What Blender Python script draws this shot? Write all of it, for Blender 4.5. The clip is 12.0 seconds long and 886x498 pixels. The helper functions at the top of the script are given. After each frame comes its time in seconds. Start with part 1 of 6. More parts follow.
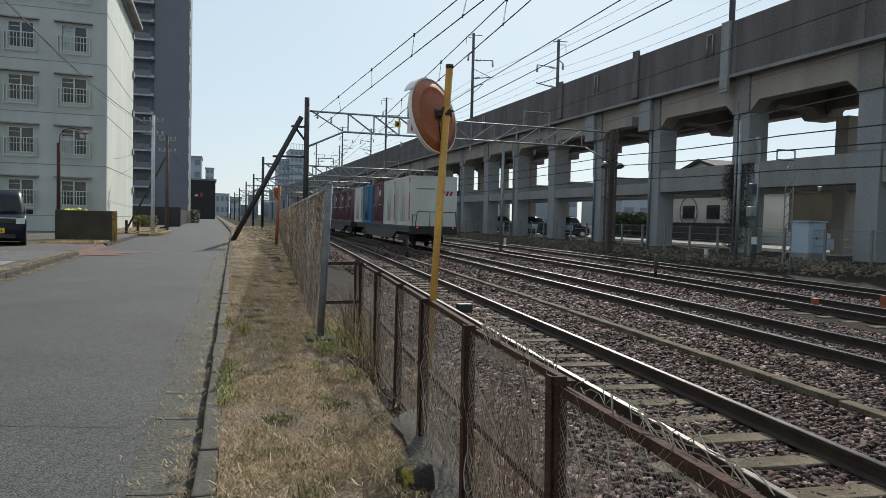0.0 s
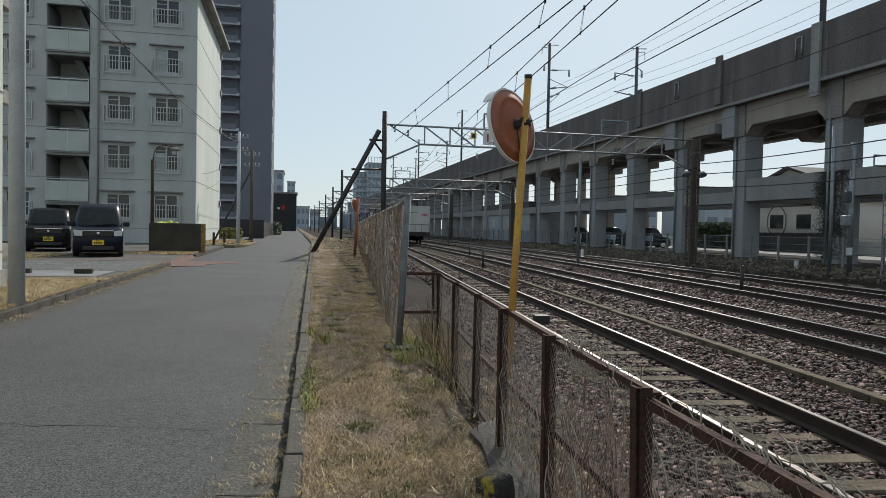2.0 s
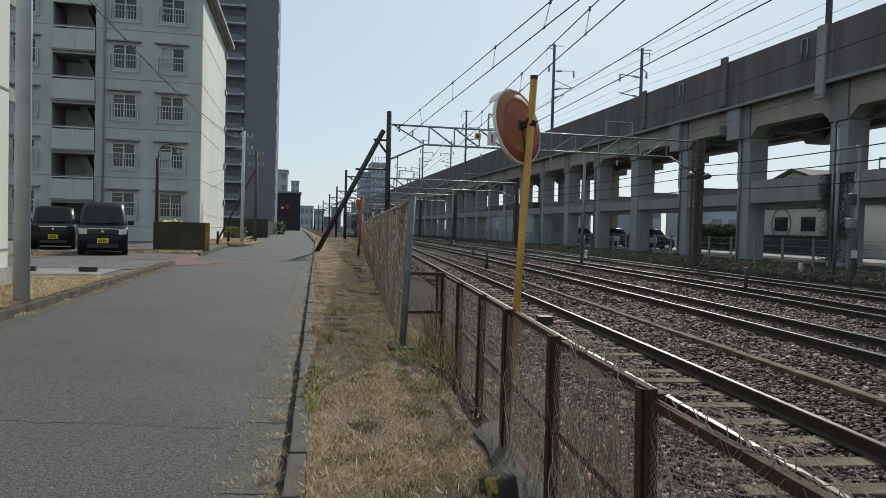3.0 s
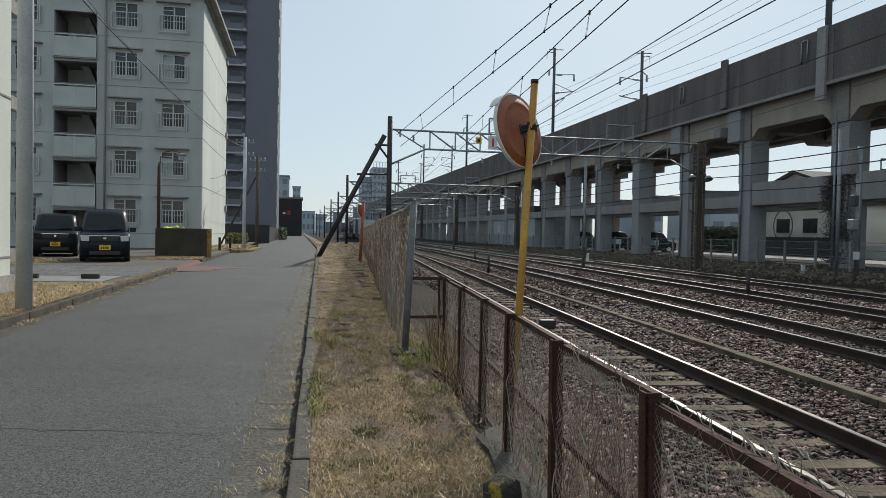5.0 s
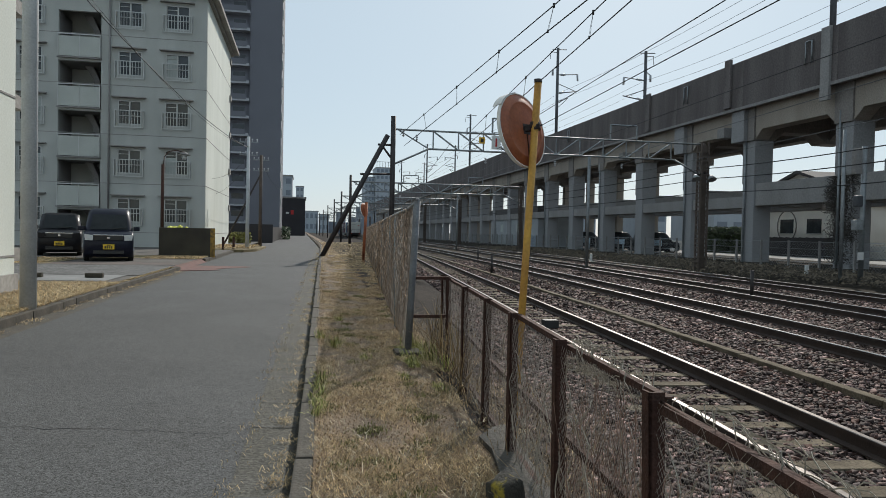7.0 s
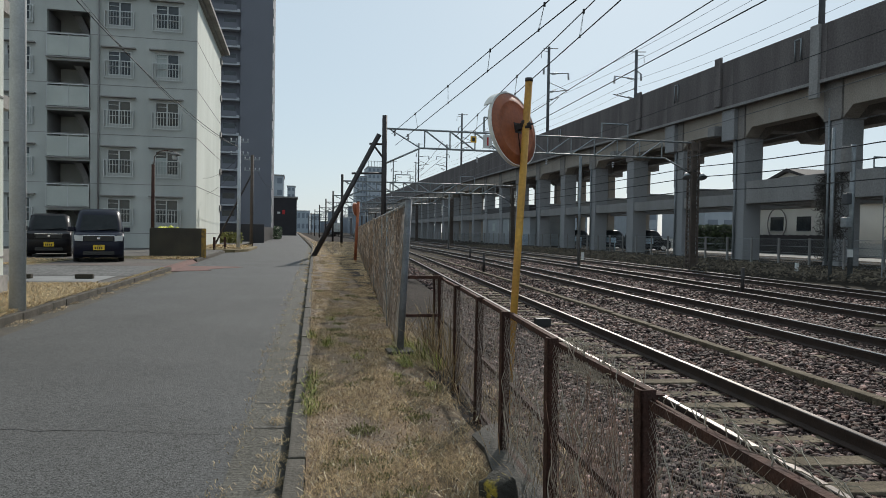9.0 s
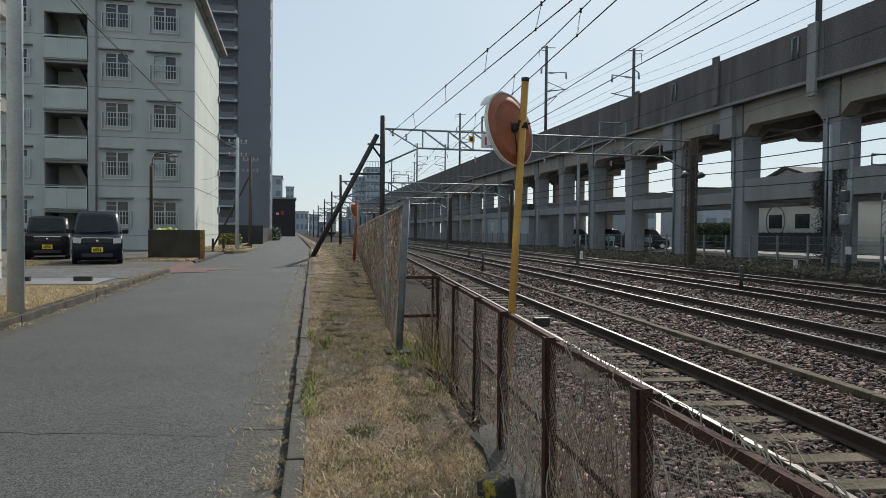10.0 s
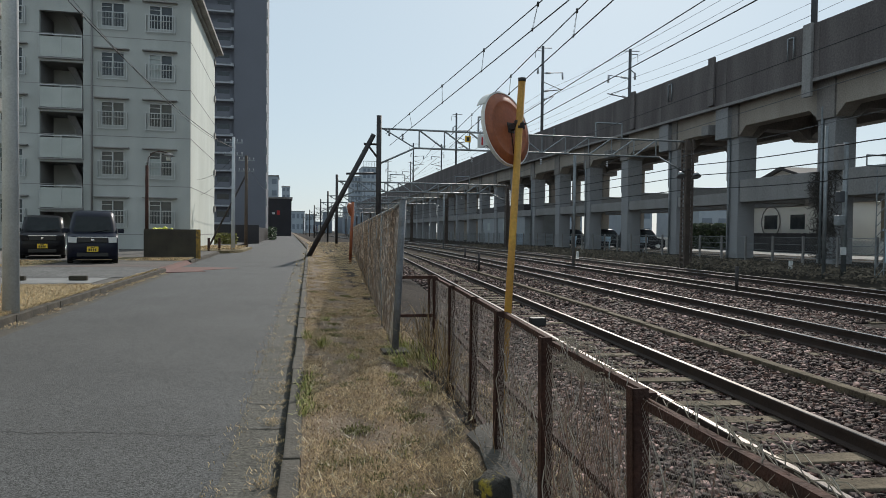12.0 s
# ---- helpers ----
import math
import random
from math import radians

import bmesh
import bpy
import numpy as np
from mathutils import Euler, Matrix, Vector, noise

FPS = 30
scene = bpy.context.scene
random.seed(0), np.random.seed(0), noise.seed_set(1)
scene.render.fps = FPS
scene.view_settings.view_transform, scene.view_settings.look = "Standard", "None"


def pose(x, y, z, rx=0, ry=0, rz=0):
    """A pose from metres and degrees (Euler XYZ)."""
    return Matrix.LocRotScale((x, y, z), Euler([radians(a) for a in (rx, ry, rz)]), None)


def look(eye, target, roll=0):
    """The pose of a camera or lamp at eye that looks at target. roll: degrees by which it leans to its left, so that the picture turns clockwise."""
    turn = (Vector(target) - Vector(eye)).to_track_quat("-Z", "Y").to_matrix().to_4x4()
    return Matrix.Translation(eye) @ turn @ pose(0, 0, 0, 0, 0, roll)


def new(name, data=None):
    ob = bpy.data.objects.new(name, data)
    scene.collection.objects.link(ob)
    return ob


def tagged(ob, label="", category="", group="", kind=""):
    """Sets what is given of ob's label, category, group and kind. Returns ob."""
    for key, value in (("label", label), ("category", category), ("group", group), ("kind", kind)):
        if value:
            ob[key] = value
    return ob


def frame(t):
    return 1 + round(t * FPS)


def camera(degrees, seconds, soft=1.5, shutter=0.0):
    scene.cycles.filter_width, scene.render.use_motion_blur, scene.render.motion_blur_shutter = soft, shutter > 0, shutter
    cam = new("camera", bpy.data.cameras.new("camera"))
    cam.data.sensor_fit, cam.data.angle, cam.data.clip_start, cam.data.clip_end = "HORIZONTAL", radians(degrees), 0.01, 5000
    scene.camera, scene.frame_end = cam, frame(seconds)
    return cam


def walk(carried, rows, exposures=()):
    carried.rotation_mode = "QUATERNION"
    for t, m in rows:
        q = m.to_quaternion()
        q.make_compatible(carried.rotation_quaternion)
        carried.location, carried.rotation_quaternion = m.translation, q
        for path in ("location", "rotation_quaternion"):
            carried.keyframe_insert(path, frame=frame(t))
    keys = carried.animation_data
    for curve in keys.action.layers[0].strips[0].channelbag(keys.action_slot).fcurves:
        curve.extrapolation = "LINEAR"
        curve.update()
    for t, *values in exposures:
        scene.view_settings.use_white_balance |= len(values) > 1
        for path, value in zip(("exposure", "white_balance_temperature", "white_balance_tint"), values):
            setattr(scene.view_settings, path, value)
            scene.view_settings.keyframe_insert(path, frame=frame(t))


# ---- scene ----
# ---- camera and its path ----
PATH = [                     # seconds, place, turns
    (0.0, 0.030, 0.011, 1.258, 87.57, -1.45, -18.08), (0.5, 0.028, 0.014, 1.256, 87.81, -1.34, -15.80), (1.0, 0.012, 0.013, 1.256, 88.02, -1.36, -14.05),
    (1.5, 0.011, 0.011, 1.251, 88.19, -1.31, -12.48), (2.0, 0.008, 0.001, 1.251, 88.34, -1.20, -11.96), (2.5, 0.005, 0.002, 1.252, 88.38, -1.31, -11.64),
    (3.0, 0.000, -0.001, 1.250, 88.36, -1.54, -11.67), (5.0, 0.000, 0.001, 1.252, 88.71, -1.12, -11.54), (5.5, 0.000, 0.000, 1.250, 88.73, -1.29, -11.49),
    (6.0, 0.001, 0.001, 1.250, 88.73, -1.28, -11.45), (6.5, 0.003, 0.004, 1.251, 88.67, -1.28, -11.39), (7.0, -0.001, 0.001, 1.249, 88.70, -1.21, -11.29),
    (9.0, 0.001, 0.001, 1.249, 88.64, -0.95, -11.94), (9.5, 0.002, 0.000, 1.250, 88.65, -0.85, -12.01), (10.0, 0.009, -0.003, 1.251, 88.63, -0.57, -12.03),
    (10.5, 0.013, -0.002, 1.249, 88.65, -0.65, -12.08), (11.0, 0.012, -0.005, 1.247, 88.62, -0.95, -12.14), (11.5, 0.005, -0.009, 1.250, 88.60, -0.89, -12.22),
    (12.0, 0.006, -0.007, 1.250, 88.63, -0.67, -12.34)]
cam = camera(64.2, 12.0, soft=0.6)
walk(cam, [(t, pose(*p)) for t, *p in PATH], exposures=[(0.0, 0.16), (1.0, 0.07), (2.0, 0.03), (12.0, 0.03)])

# ---- world and sun ----
SUN_AZ, SUN_EL = 28.0, 34.0          # degrees to the right of the road's direction, and above the horizon
world = bpy.data.worlds.new("sky")
scene.world = world
world.use_nodes = True
wn = world.node_tree
sky = wn.nodes.new("ShaderNodeTexSky")
sky.sky_type = "NISHITA"
sky.sun_disc = False
sky.sun_elevation, sky.sun_rotation = radians(SUN_EL), radians(SUN_AZ)
sky.air_density, sky.dust_density, sky.ozone_density = 1.0, 0.8, 1.6
SKY_SHARE, HAZE = 0.020, 0.72          # clear sky, and the even bright haze of a spring day
bg = wn.nodes["Background"]
wn.links.new(sky.outputs[0], bg.inputs[0])
bg.inputs[1].default_value = SKY_SHARE
haze = wn.nodes.new("ShaderNodeBackground")
haze.inputs[0].default_value, haze.inputs[1].default_value = (0.622, 0.755, 0.845, 1), HAZE
both = wn.nodes.new("ShaderNodeAddShader")
wn.links.new(bg.outputs[0], both.inputs[0])
wn.links.new(haze.outputs[0], both.inputs[1])
wn.links.new(both.outputs[0], wn.nodes["World Output"].inputs[0])
sun = new("sun", bpy.data.lights.new("sun", "SUN"))
sun.data.energy, sun.data.angle, sun.data.color = 3.7, radians(0.6), (1.0, 0.94, 0.85)
az, el = radians(SUN_AZ), radians(SUN_EL)
sun.matrix_world = look((0, 0, 60), (-math.sin(az) * math.cos(el), -math.cos(az) * math.cos(el), 60 - math.sin(el)))


# ---- materials ----
def mk(name, col, rough=0.8, metal=0.0, var=0.25, scale=3.0, fine=40.0, bump=0.15, col2=None, amount=0.5, emit=0.0, island=False, streak=0.0):
    """Surface with large stains, fine grain and relief."""
    m = bpy.data.materials.new(name)
    m.use_nodes = True
    nt = m.node_tree
    b = nt.nodes["Principled BSDF"]
    b.inputs["Roughness"].default_value, b.inputs["Metallic"].default_value = rough, metal
    tc = nt.nodes.new("ShaderNodeTexCoord")
    big, small = nt.nodes.new("ShaderNodeTexNoise"), nt.nodes.new("ShaderNodeTexNoise")
    big.inputs["Scale"].default_value, small.inputs["Scale"].default_value = scale, fine
    big.inputs["Detail"].default_value, small.inputs["Detail"].default_value = 6, 4
    src = tc.outputs["Object"]
    if streak:
        mp = nt.nodes.new("ShaderNodeMapping")
        mp.inputs["Scale"].default_value = (1, 1, streak)
        nt.links.new(src, mp.inputs[0])
        nt.links.new(mp.outputs[0], big.inputs["Vector"])
    else:
        nt.links.new(src, big.inputs["Vector"])
    nt.links.new(src, small.inputs["Vector"])
    ramp = nt.nodes.new("ShaderNodeValToRGB")
    c2 = col2 or tuple(c * (1 - var) for c in col)
    e = ramp.color_ramp.elements
    e[0].position, e[1].position = 0.5 - 0.22, 0.5 + 0.22
    e[0].color, e[1].color = (*c2, 1), (*col, 1)
    nt.links.new(big.outputs[0], ramp.inputs[0])
    mul = nt.nodes.new("ShaderNodeMixRGB")
    mul.blend_type = "MULTIPLY"
    mul.inputs[0].default_value = 1.0
    mr = nt.nodes.new("ShaderNodeMapRange")
    mr.inputs[1].default_value, mr.inputs[2].default_value = 0.3, 0.7
    mr.inputs[3].default_value, mr.inputs[4].default_value = 1 - var * amount, 1 + var * amount * 0.6
    nt.links.new(small.outputs[0], mr.inputs[0])
    nt.links.new(ramp.outputs[0], mul.inputs[1])
    nt.links.new(mr.outputs[0], mul.inputs[2])
    out = mul.outputs[0]
    if island:
        geo = nt.nodes.new("ShaderNodeNewGeometry")
        mr2 = nt.nodes.new("ShaderNodeMapRange")
        mr2.inputs[3].default_value, mr2.inputs[4].default_value = 0.4, 1.75
        nt.links.new(geo.outputs["Random Per Island"], mr2.inputs[0])
        mul2 = nt.nodes.new("ShaderNodeMixRGB")
        mul2.blend_type = "MULTIPLY"
        mul2.inputs[0].default_value = 1.0
        nt.links.new(out, mul2.inputs[1])
        nt.links.new(mr2.outputs[0], mul2.inputs[2])
        out = mul2.outputs[0]
    nt.links.new(out, b.inputs["Base Color"])
    if bump:
        bp = nt.nodes.new("ShaderNodeBump")
        bp.inputs["Strength"].default_value, bp.inputs["Distance"].default_value = bump, 0.02
        nt.links.new(small.outputs[0], bp.inputs["Height"])
        nt.links.new(bp.outputs[0], b.inputs["Normal"])
    if emit:
        b.inputs["Emission Color"].default_value = (*col, 1)
        b.inputs["Emission Strength"].default_value = emit
    return m


def speckle(m, scale, lo, hi, share=1.0):
    """Adds aggregate: every grain of a cell pattern has its own tone."""
    nt = m.node_tree
    b = nt.nodes["Principled BSDF"]
    old = b.inputs["Base Color"].links[0].from_socket
    vo = nt.nodes.new("ShaderNodeTexVoronoi")
    vo.inputs["Scale"].default_value = scale
    tc = nt.nodes.new("ShaderNodeTexCoord")
    nt.links.new(tc.outputs["Object"], vo.inputs["Vector"])
    sep = nt.nodes.new("ShaderNodeSeparateColor")
    nt.links.new(vo.outputs["Color"], sep.inputs[0])
    mr = nt.nodes.new("ShaderNodeMapRange")
    mr.inputs[3].default_value, mr.inputs[4].default_value = lo, hi
    nt.links.new(sep.outputs[0], mr.inputs[0])
    mul = nt.nodes.new("ShaderNodeMixRGB")
    mul.blend_type = "MULTIPLY"
    mul.inputs[0].default_value = share
    nt.links.new(old, mul.inputs[1])
    nt.links.new(mr.outputs[0], mul.inputs[2])
    nt.links.new(mul.outputs[0], b.inputs["Base Color"])
    return m


def stone_tones(m):
    """Every stone has one of several rock colours."""
    nt = m.node_tree
    b = nt.nodes["Principled BSDF"]
    old = b.inputs["Base Color"].links[0].from_socket
    geo = nt.nodes.new("ShaderNodeNewGeometry")
    ramp = nt.nodes.new("ShaderNodeValToRGB")
    ramp.color_ramp.interpolation = "CONSTANT"
    e = ramp.color_ramp.elements
    e[0].color, e[1].position, e[1].color = (0.20, 0.18, 0.18, 1), 0.94, (4.2, 4.2, 4.3, 1)
    for p, c in ((0.2, (0.48, 0.46, 0.46)), (0.42, (0.85, 0.78, 0.74)), (0.56, (0.95, 1.02, 1.12)), (0.70, (1.3, 0.98, 0.86)), (0.82, (1.8, 1.72, 1.72))):
        e.new(p).color = (*c, 1)
    nt.links.new(geo.outputs["Random Per Island"], ramp.inputs[0])
    mul = nt.nodes.new("ShaderNodeMixRGB")
    mul.blend_type = "MULTIPLY"
    mul.inputs[0].default_value = 1.0
    nt.links.new(old, mul.inputs[1])
    nt.links.new(ramp.outputs[0], mul.inputs[2])
    nt.links.new(mul.outputs[0], b.inputs["Base Color"])
    b.inputs["Specular IOR Level"].default_value = 0.22
    return m


ASPHALT = speckle(mk("asphalt", (0.066, 0.068, 0.070), 0.9, var=0.28, scale=0.7, fine=120, bump=0.35, amount=0.7), 135, 0.2, 1.95)
GUTTER = speckle(mk("old_concrete", (0.080, 0.077, 0.068), 0.9, var=0.5, scale=2.6, fine=40, bump=0.6, col2=(0.05, 0.047, 0.036)), 70, 0.6, 1.5)
KERB = mk("kerb_concrete", (0.074, 0.066, 0.053), 0.9, var=0.4, scale=3, fine=50, bump=0.4)
DIRTYKERB = mk("stained_kerb_concrete", (0.085, 0.073, 0.056), 0.95, var=0.6, scale=2.2, fine=30, bump=0.5, col2=(0.04, 0.034, 0.026))
EARTH = mk("verge_earth", (0.25, 0.172, 0.108), 0.95, var=0.5, scale=3.4, fine=45, bump=1.0, col2=(0.055, 0.042, 0.028))
LITTER = mk("kerb_litter", (0.10, 0.086, 0.064), 0.95, var=0.6, scale=5, fine=60, bump=0.8, col2=(0.05, 0.047, 0.043))
DRYGRASS = mk("dry_grass", (0.66, 0.50, 0.285), 0.9, var=0.4, scale=2.5, fine=20, bump=0, col2=(0.32, 0.23, 0.125), island=True)
GREENGRASS = mk("green_grass", (0.34, 0.35, 0.10), 0.8, var=0.4, scale=4, fine=20, bump=0, island=True)
APRON = mk("apron_concrete", (0.235, 0.238, 0.236), 0.9, var=0.35, scale=1.2, fine=30, bump=0.3)
VINE = mk("dead_vine_bark", (0.31, 0.20, 0.155), 0.9, var=0.4, scale=6, fine=30, bump=0, island=True)
TWIG = mk("bleached_twig", (0.45, 0.40, 0.33), 0.9, var=0.3, scale=6, fine=30, bump=0)
STALK = mk("dry_stalk", (0.34, 0.24, 0.13), 0.9, var=0.5, scale=6, fine=30, bump=0, island=True)
LOT = speckle(mk("lot_paving", (0.115, 0.108, 0.098), 0.9, var=0.45, scale=0.9, fine=40, bump=0.4, col2=(0.06, 0.052, 0.045)), 40, 0.6, 1.4)
GRAVEL = speckle(mk("grey_gravel", (0.115, 0.115, 0.113), 0.9, var=0.4, scale=1.5, fine=30, bump=0.6), 22, 0.4, 1.6)
LAWN = mk("dry_lawn", (0.25, 0.195, 0.10), 0.95, var=0.4, scale=2, fine=50, bump=0.8, col2=(0.14, 0.11, 0.055))
BALLAST = mk("ballast_bed", (0.040, 0.032, 0.027), 0.95, var=0.5, scale=0.8, fine=22, bump=1.0, amount=1.4)
STONE = stone_tones(mk("ballast_stone", (0.089, 0.060, 0.054), 0.8, var=0.35, scale=1.2, fine=60, bump=0.3))
WEEDY = mk("weedy_ground", (0.040, 0.033, 0.025), 0.95, var=0.5, scale=1.2, fine=20, bump=0.8)
RUSTRAIL = mk("rusty_rail", (0.05, 0.032, 0.025), 0.8, var=0.4, scale=5, fine=60, bump=0.3)
DULLHEAD = mk("dull_rail_head", (0.24, 0.215, 0.20), 0.34, 1.0, var=0.4, scale=5, fine=80, bump=0.05)
RAILHEAD = mk("polished_rail", (0.46, 0.44, 0.43), 0.26, 1.0, var=0.15, scale=5, fine=80, bump=0.05)
SLEEPER = mk("weathered_sleeper", (0.20, 0.165, 0.12), 0.9, var=0.6, scale=4, fine=40, bump=0.5)
# dull ground has hardly any sheen
for dull in (WEEDY, BALLAST, SLEEPER):
    dull.node_tree.nodes["Principled BSDF"].inputs["Specular IOR Level"].default_value = 0.1
RUST = mk("rusty_paint", (0.088, 0.043, 0.033), 0.85, 0.1, var=0.5, scale=14, fine=70, bump=0.4, col2=(0.042, 0.025, 0.021))
NETTING = mk("weathered_netting", (0.42, 0.36, 0.31), 0.6, 0.4, var=0.4, scale=2, fine=30, bump=0)
WIREMAT = mk("weathered_wire", (0.46, 0.43, 0.39), 0.55, 0.5, var=0.5, scale=2, fine=30, bump=0, col2=(0.24, 0.17, 0.12))
GALV = mk("galvanised_steel", (0.30, 0.32, 0.33), 0.55, 0.7, var=0.3, scale=6, fine=40, bump=0.1)
GALVPAINT = mk("grey_painted_steel", (0.33, 0.35, 0.36), 0.6, 0.2, var=0.35, scale=5, fine=40, bump=0.1)
DARKSTEEL = mk("dark_painted_steel", (0.05, 0.043, 0.043), 0.6, 0.2, var=0.4, scale=4, fine=40, bump=0.1)
YELLOW = mk("yellow_paint", (0.56, 0.31, 0.045), 0.55, var=0.35, scale=7, fine=60, bump=0.1, col2=(0.40, 0.20, 0.035))
ORANGE = mk("orange_back", (0.36, 0.105, 0.036), 0.5, var=0.35, scale=7, fine=50, bump=0.08, col2=(0.22, 0.06, 0.026))
RUST.node_tree.nodes["Principled BSDF"].inputs["Specular IOR Level"].default_value = 0.2
WHITEP = mk("white_paint", (0.72, 0.72, 0.70), 0.5, var=0.15, scale=5, fine=40, bump=0.05)
MIRROR = mk("mirror_glass", (0.85, 0.85, 0.85), 0.03, 1.0, var=0.0, bump=0)
CONC = mk("viaduct_concrete", (0.30, 0.29, 0.28), 0.9, var=0.35, scale=0.35, fine=9, bump=0.2, col2=(0.17, 0.16, 0.155), streak=0.25)
CONCDARK = mk("stained_parapet_concrete", (0.165, 0.146, 0.140), 0.9, var=0.5, scale=0.5, fine=9, bump=0.2, col2=(0.07, 0.058, 0.057), streak=0.2)
CONCLIGHT = mk("pale_concrete", (0.37, 0.355, 0.335), 0.9, var=0.4, scale=0.7, fine=12, bump=0.2, col2=(0.20, 0.188, 0.175), streak=0.25)
GIRDER = mk("buff_girder_concrete", (0.37, 0.325, 0.275), 0.9, var=0.4, scale=0.5, fine=12, bump=0.2, col2=(0.24, 0.205, 0.175), streak=0.25)
# deck underside, crossheads and inner girders: shade put into a darker concrete colour
SOFFITSHADE = mk("shaded_soffit_concrete", (0.25, 0.228, 0.21), 0.9, var=0.45, scale=0.4, fine=9, bump=0.2, col2=(0.14, 0.125, 0.115))
COLUMN = mk("column_concrete", (0.30, 0.30, 0.305), 0.9, var=0.35, scale=0.5, fine=12, bump=0.2, col2=(0.24, 0.238, 0.24), streak=0.25)
MASTSTEEL = mk("weathered_mast_steel", (0.10, 0.105, 0.115), 0.6, 0.3, var=0.3, scale=4, fine=30, bump=0.05)
POLECONC = mk("pole_concrete", (0.57, 0.59, 0.60), 0.85, var=0.25, scale=2, fine=40, bump=0.1)
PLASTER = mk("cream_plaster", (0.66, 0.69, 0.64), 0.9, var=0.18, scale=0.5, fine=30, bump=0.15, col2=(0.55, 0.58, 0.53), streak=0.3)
# the same plaster for the front wall, its shade put into a darker colour
PLASTERSHADE = mk("shaded_plaster", (0.475, 0.485, 0.46), 0.9, var=0.25, scale=0.9, fine=30, bump=0.12, col2=(0.37, 0.38, 0.36), streak=0.25)
PANEL = mk("balcony_panel", (0.47, 0.49, 0.455), 0.7, var=0.15, scale=1, fine=20, bump=0.05)
DARKIN = mk("unlit_room_shade", (0.05, 0.052, 0.053), 0.9, var=0.3, scale=1, fine=10, bump=0)
GLASSDARK = mk("window_glass", (0.05, 0.06, 0.065), 0.08, var=0.4, scale=1.0, fine=5, bump=0)
CURTAIN = mk("pale_curtain", (0.42, 0.46, 0.44), 0.6, var=0.2, scale=2, fine=20, bump=0)
ALU = mk("aluminium_frame", (0.52, 0.53, 0.52), 0.4, 0.1, var=0.15, scale=5, fine=30, bump=0)
TOWERG = mk("grey_tower_tile", (0.158, 0.163, 0.188), 0.7, var=0.12, scale=0.2, fine=6, bump=0.05)
TOWERL = mk("tower_balcony", (0.44, 0.45, 0.48), 0.7, var=0.15, scale=0.3, fine=6, bump=0.05)
BLACKB = mk("black_cladding", (0.03, 0.028, 0.033), 0.6, var=0.3, scale=0.5, fine=8, bump=0.05)
# distance haze is mixed into these two wall colours
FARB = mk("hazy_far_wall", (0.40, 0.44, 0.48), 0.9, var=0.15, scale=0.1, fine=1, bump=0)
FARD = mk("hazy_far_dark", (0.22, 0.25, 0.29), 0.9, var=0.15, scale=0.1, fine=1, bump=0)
CARBLACK = mk("black_car_paint", (0.010, 0.010, 0.013), 0.32, var=0.1, scale=2, fine=10, bump=0)
CARBLUE = mk("blue_black_car_paint", (0.010, 0.012, 0.024), 0.3, var=0.1, scale=2, fine=10, bump=0)
# beige house wall with the shade behind the viaduct put into its colour
BEIGESHADE = mk("shaded_beige_wall", (0.20, 0.17, 0.12), 0.9, var=0.2, scale=0.6, fine=20, bump=0.05)
for _m in (CARBLACK, CARBLUE):
    _m.node_tree.nodes["Principled BSDF"].inputs["Specular IOR Level"].default_value = 0.22
RUBBER = mk("tyre_rubber", (0.015, 0.015, 0.015), 0.9, var=0.2, scale=4, fine=30, bump=0.1)
CHROME = mk("chrome", (0.7, 0.7, 0.7), 0.15, 1.0, var=0.05, bump=0)
LENS = mk("clear_lamp_lens", (0.60, 0.62, 0.63), 0.1, var=0.1, scale=8, fine=20, bump=0)
PLATEY = mk("yellow_plate", (0.75, 0.52, 0.03), 0.5, var=0.05, scale=8, fine=20, bump=0)
INK = mk("dark_ink", (0.03, 0.03, 0.03), 0.6, var=0.1, bump=0)
CWHITE = mk("white_container_paint", (0.58, 0.585, 0.56), 0.55, var=0.15, scale=0.9, fine=20, bump=0.05, col2=(0.48, 0.48, 0.44), streak=0.3)
CPURPLE = mk("maroon_container_paint", (0.15, 0.055, 0.08), 0.6, var=0.25, scale=1, fine=20, bump=0.05)
CBLUE = mk("blue_container_paint", (0.03, 0.19, 0.37), 0.55, var=0.2, scale=1, fine=20, bump=0.05)
CRED = mk("red_paint", (0.50, 0.03, 0.03), 0.5, var=0.15, bump=0)
WAGON = mk("grey_wagon_paint", (0.075, 0.088, 0.095), 0.7, var=0.4, scale=2, fine=20, bump=0.1)
BOGIE = mk("dirty_bogie", (0.03, 0.028, 0.027), 0.8, var=0.4, scale=4, fine=20, bump=0.1)
REDLAMP = mk("red_tail_lamp", (0.9, 0.03, 0.02), 0.4, var=0.0, bump=0, emit=0.5)
CABLE = mk("black_cable", (0.02, 0.02, 0.022), 0.7, var=0.1, bump=0)
THINWIRE = mk("oxidised_wire", (0.10, 0.105, 0.11), 0.6, var=0.1, bump=0)
CERAMIC = mk("grey_insulator", (0.35, 0.36, 0.38), 0.3, var=0.1, bump=0)
LEAF = mk("hedge_leaf", (0.05, 0.075, 0.025), 0.7, var=0.4, scale=3, fine=20, bump=0, island=True)
LEAFY = mk("yellow_green_leaf", (0.22, 0.21, 0.04), 0.7, var=0.4, scale=3, fine=20, bump=0, island=True)
NET = mk("yellow_net", (0.62, 0.62, 0.06), 0.7, var=0.2, scale=6, fine=30, bump=0.3)
DIRTYCONC = mk("blackened_concrete", (0.075, 0.066, 0.048), 0.95, var=0.55, scale=1.6, fine=30, bump=0.3, col2=(0.04, 0.035, 0.028))
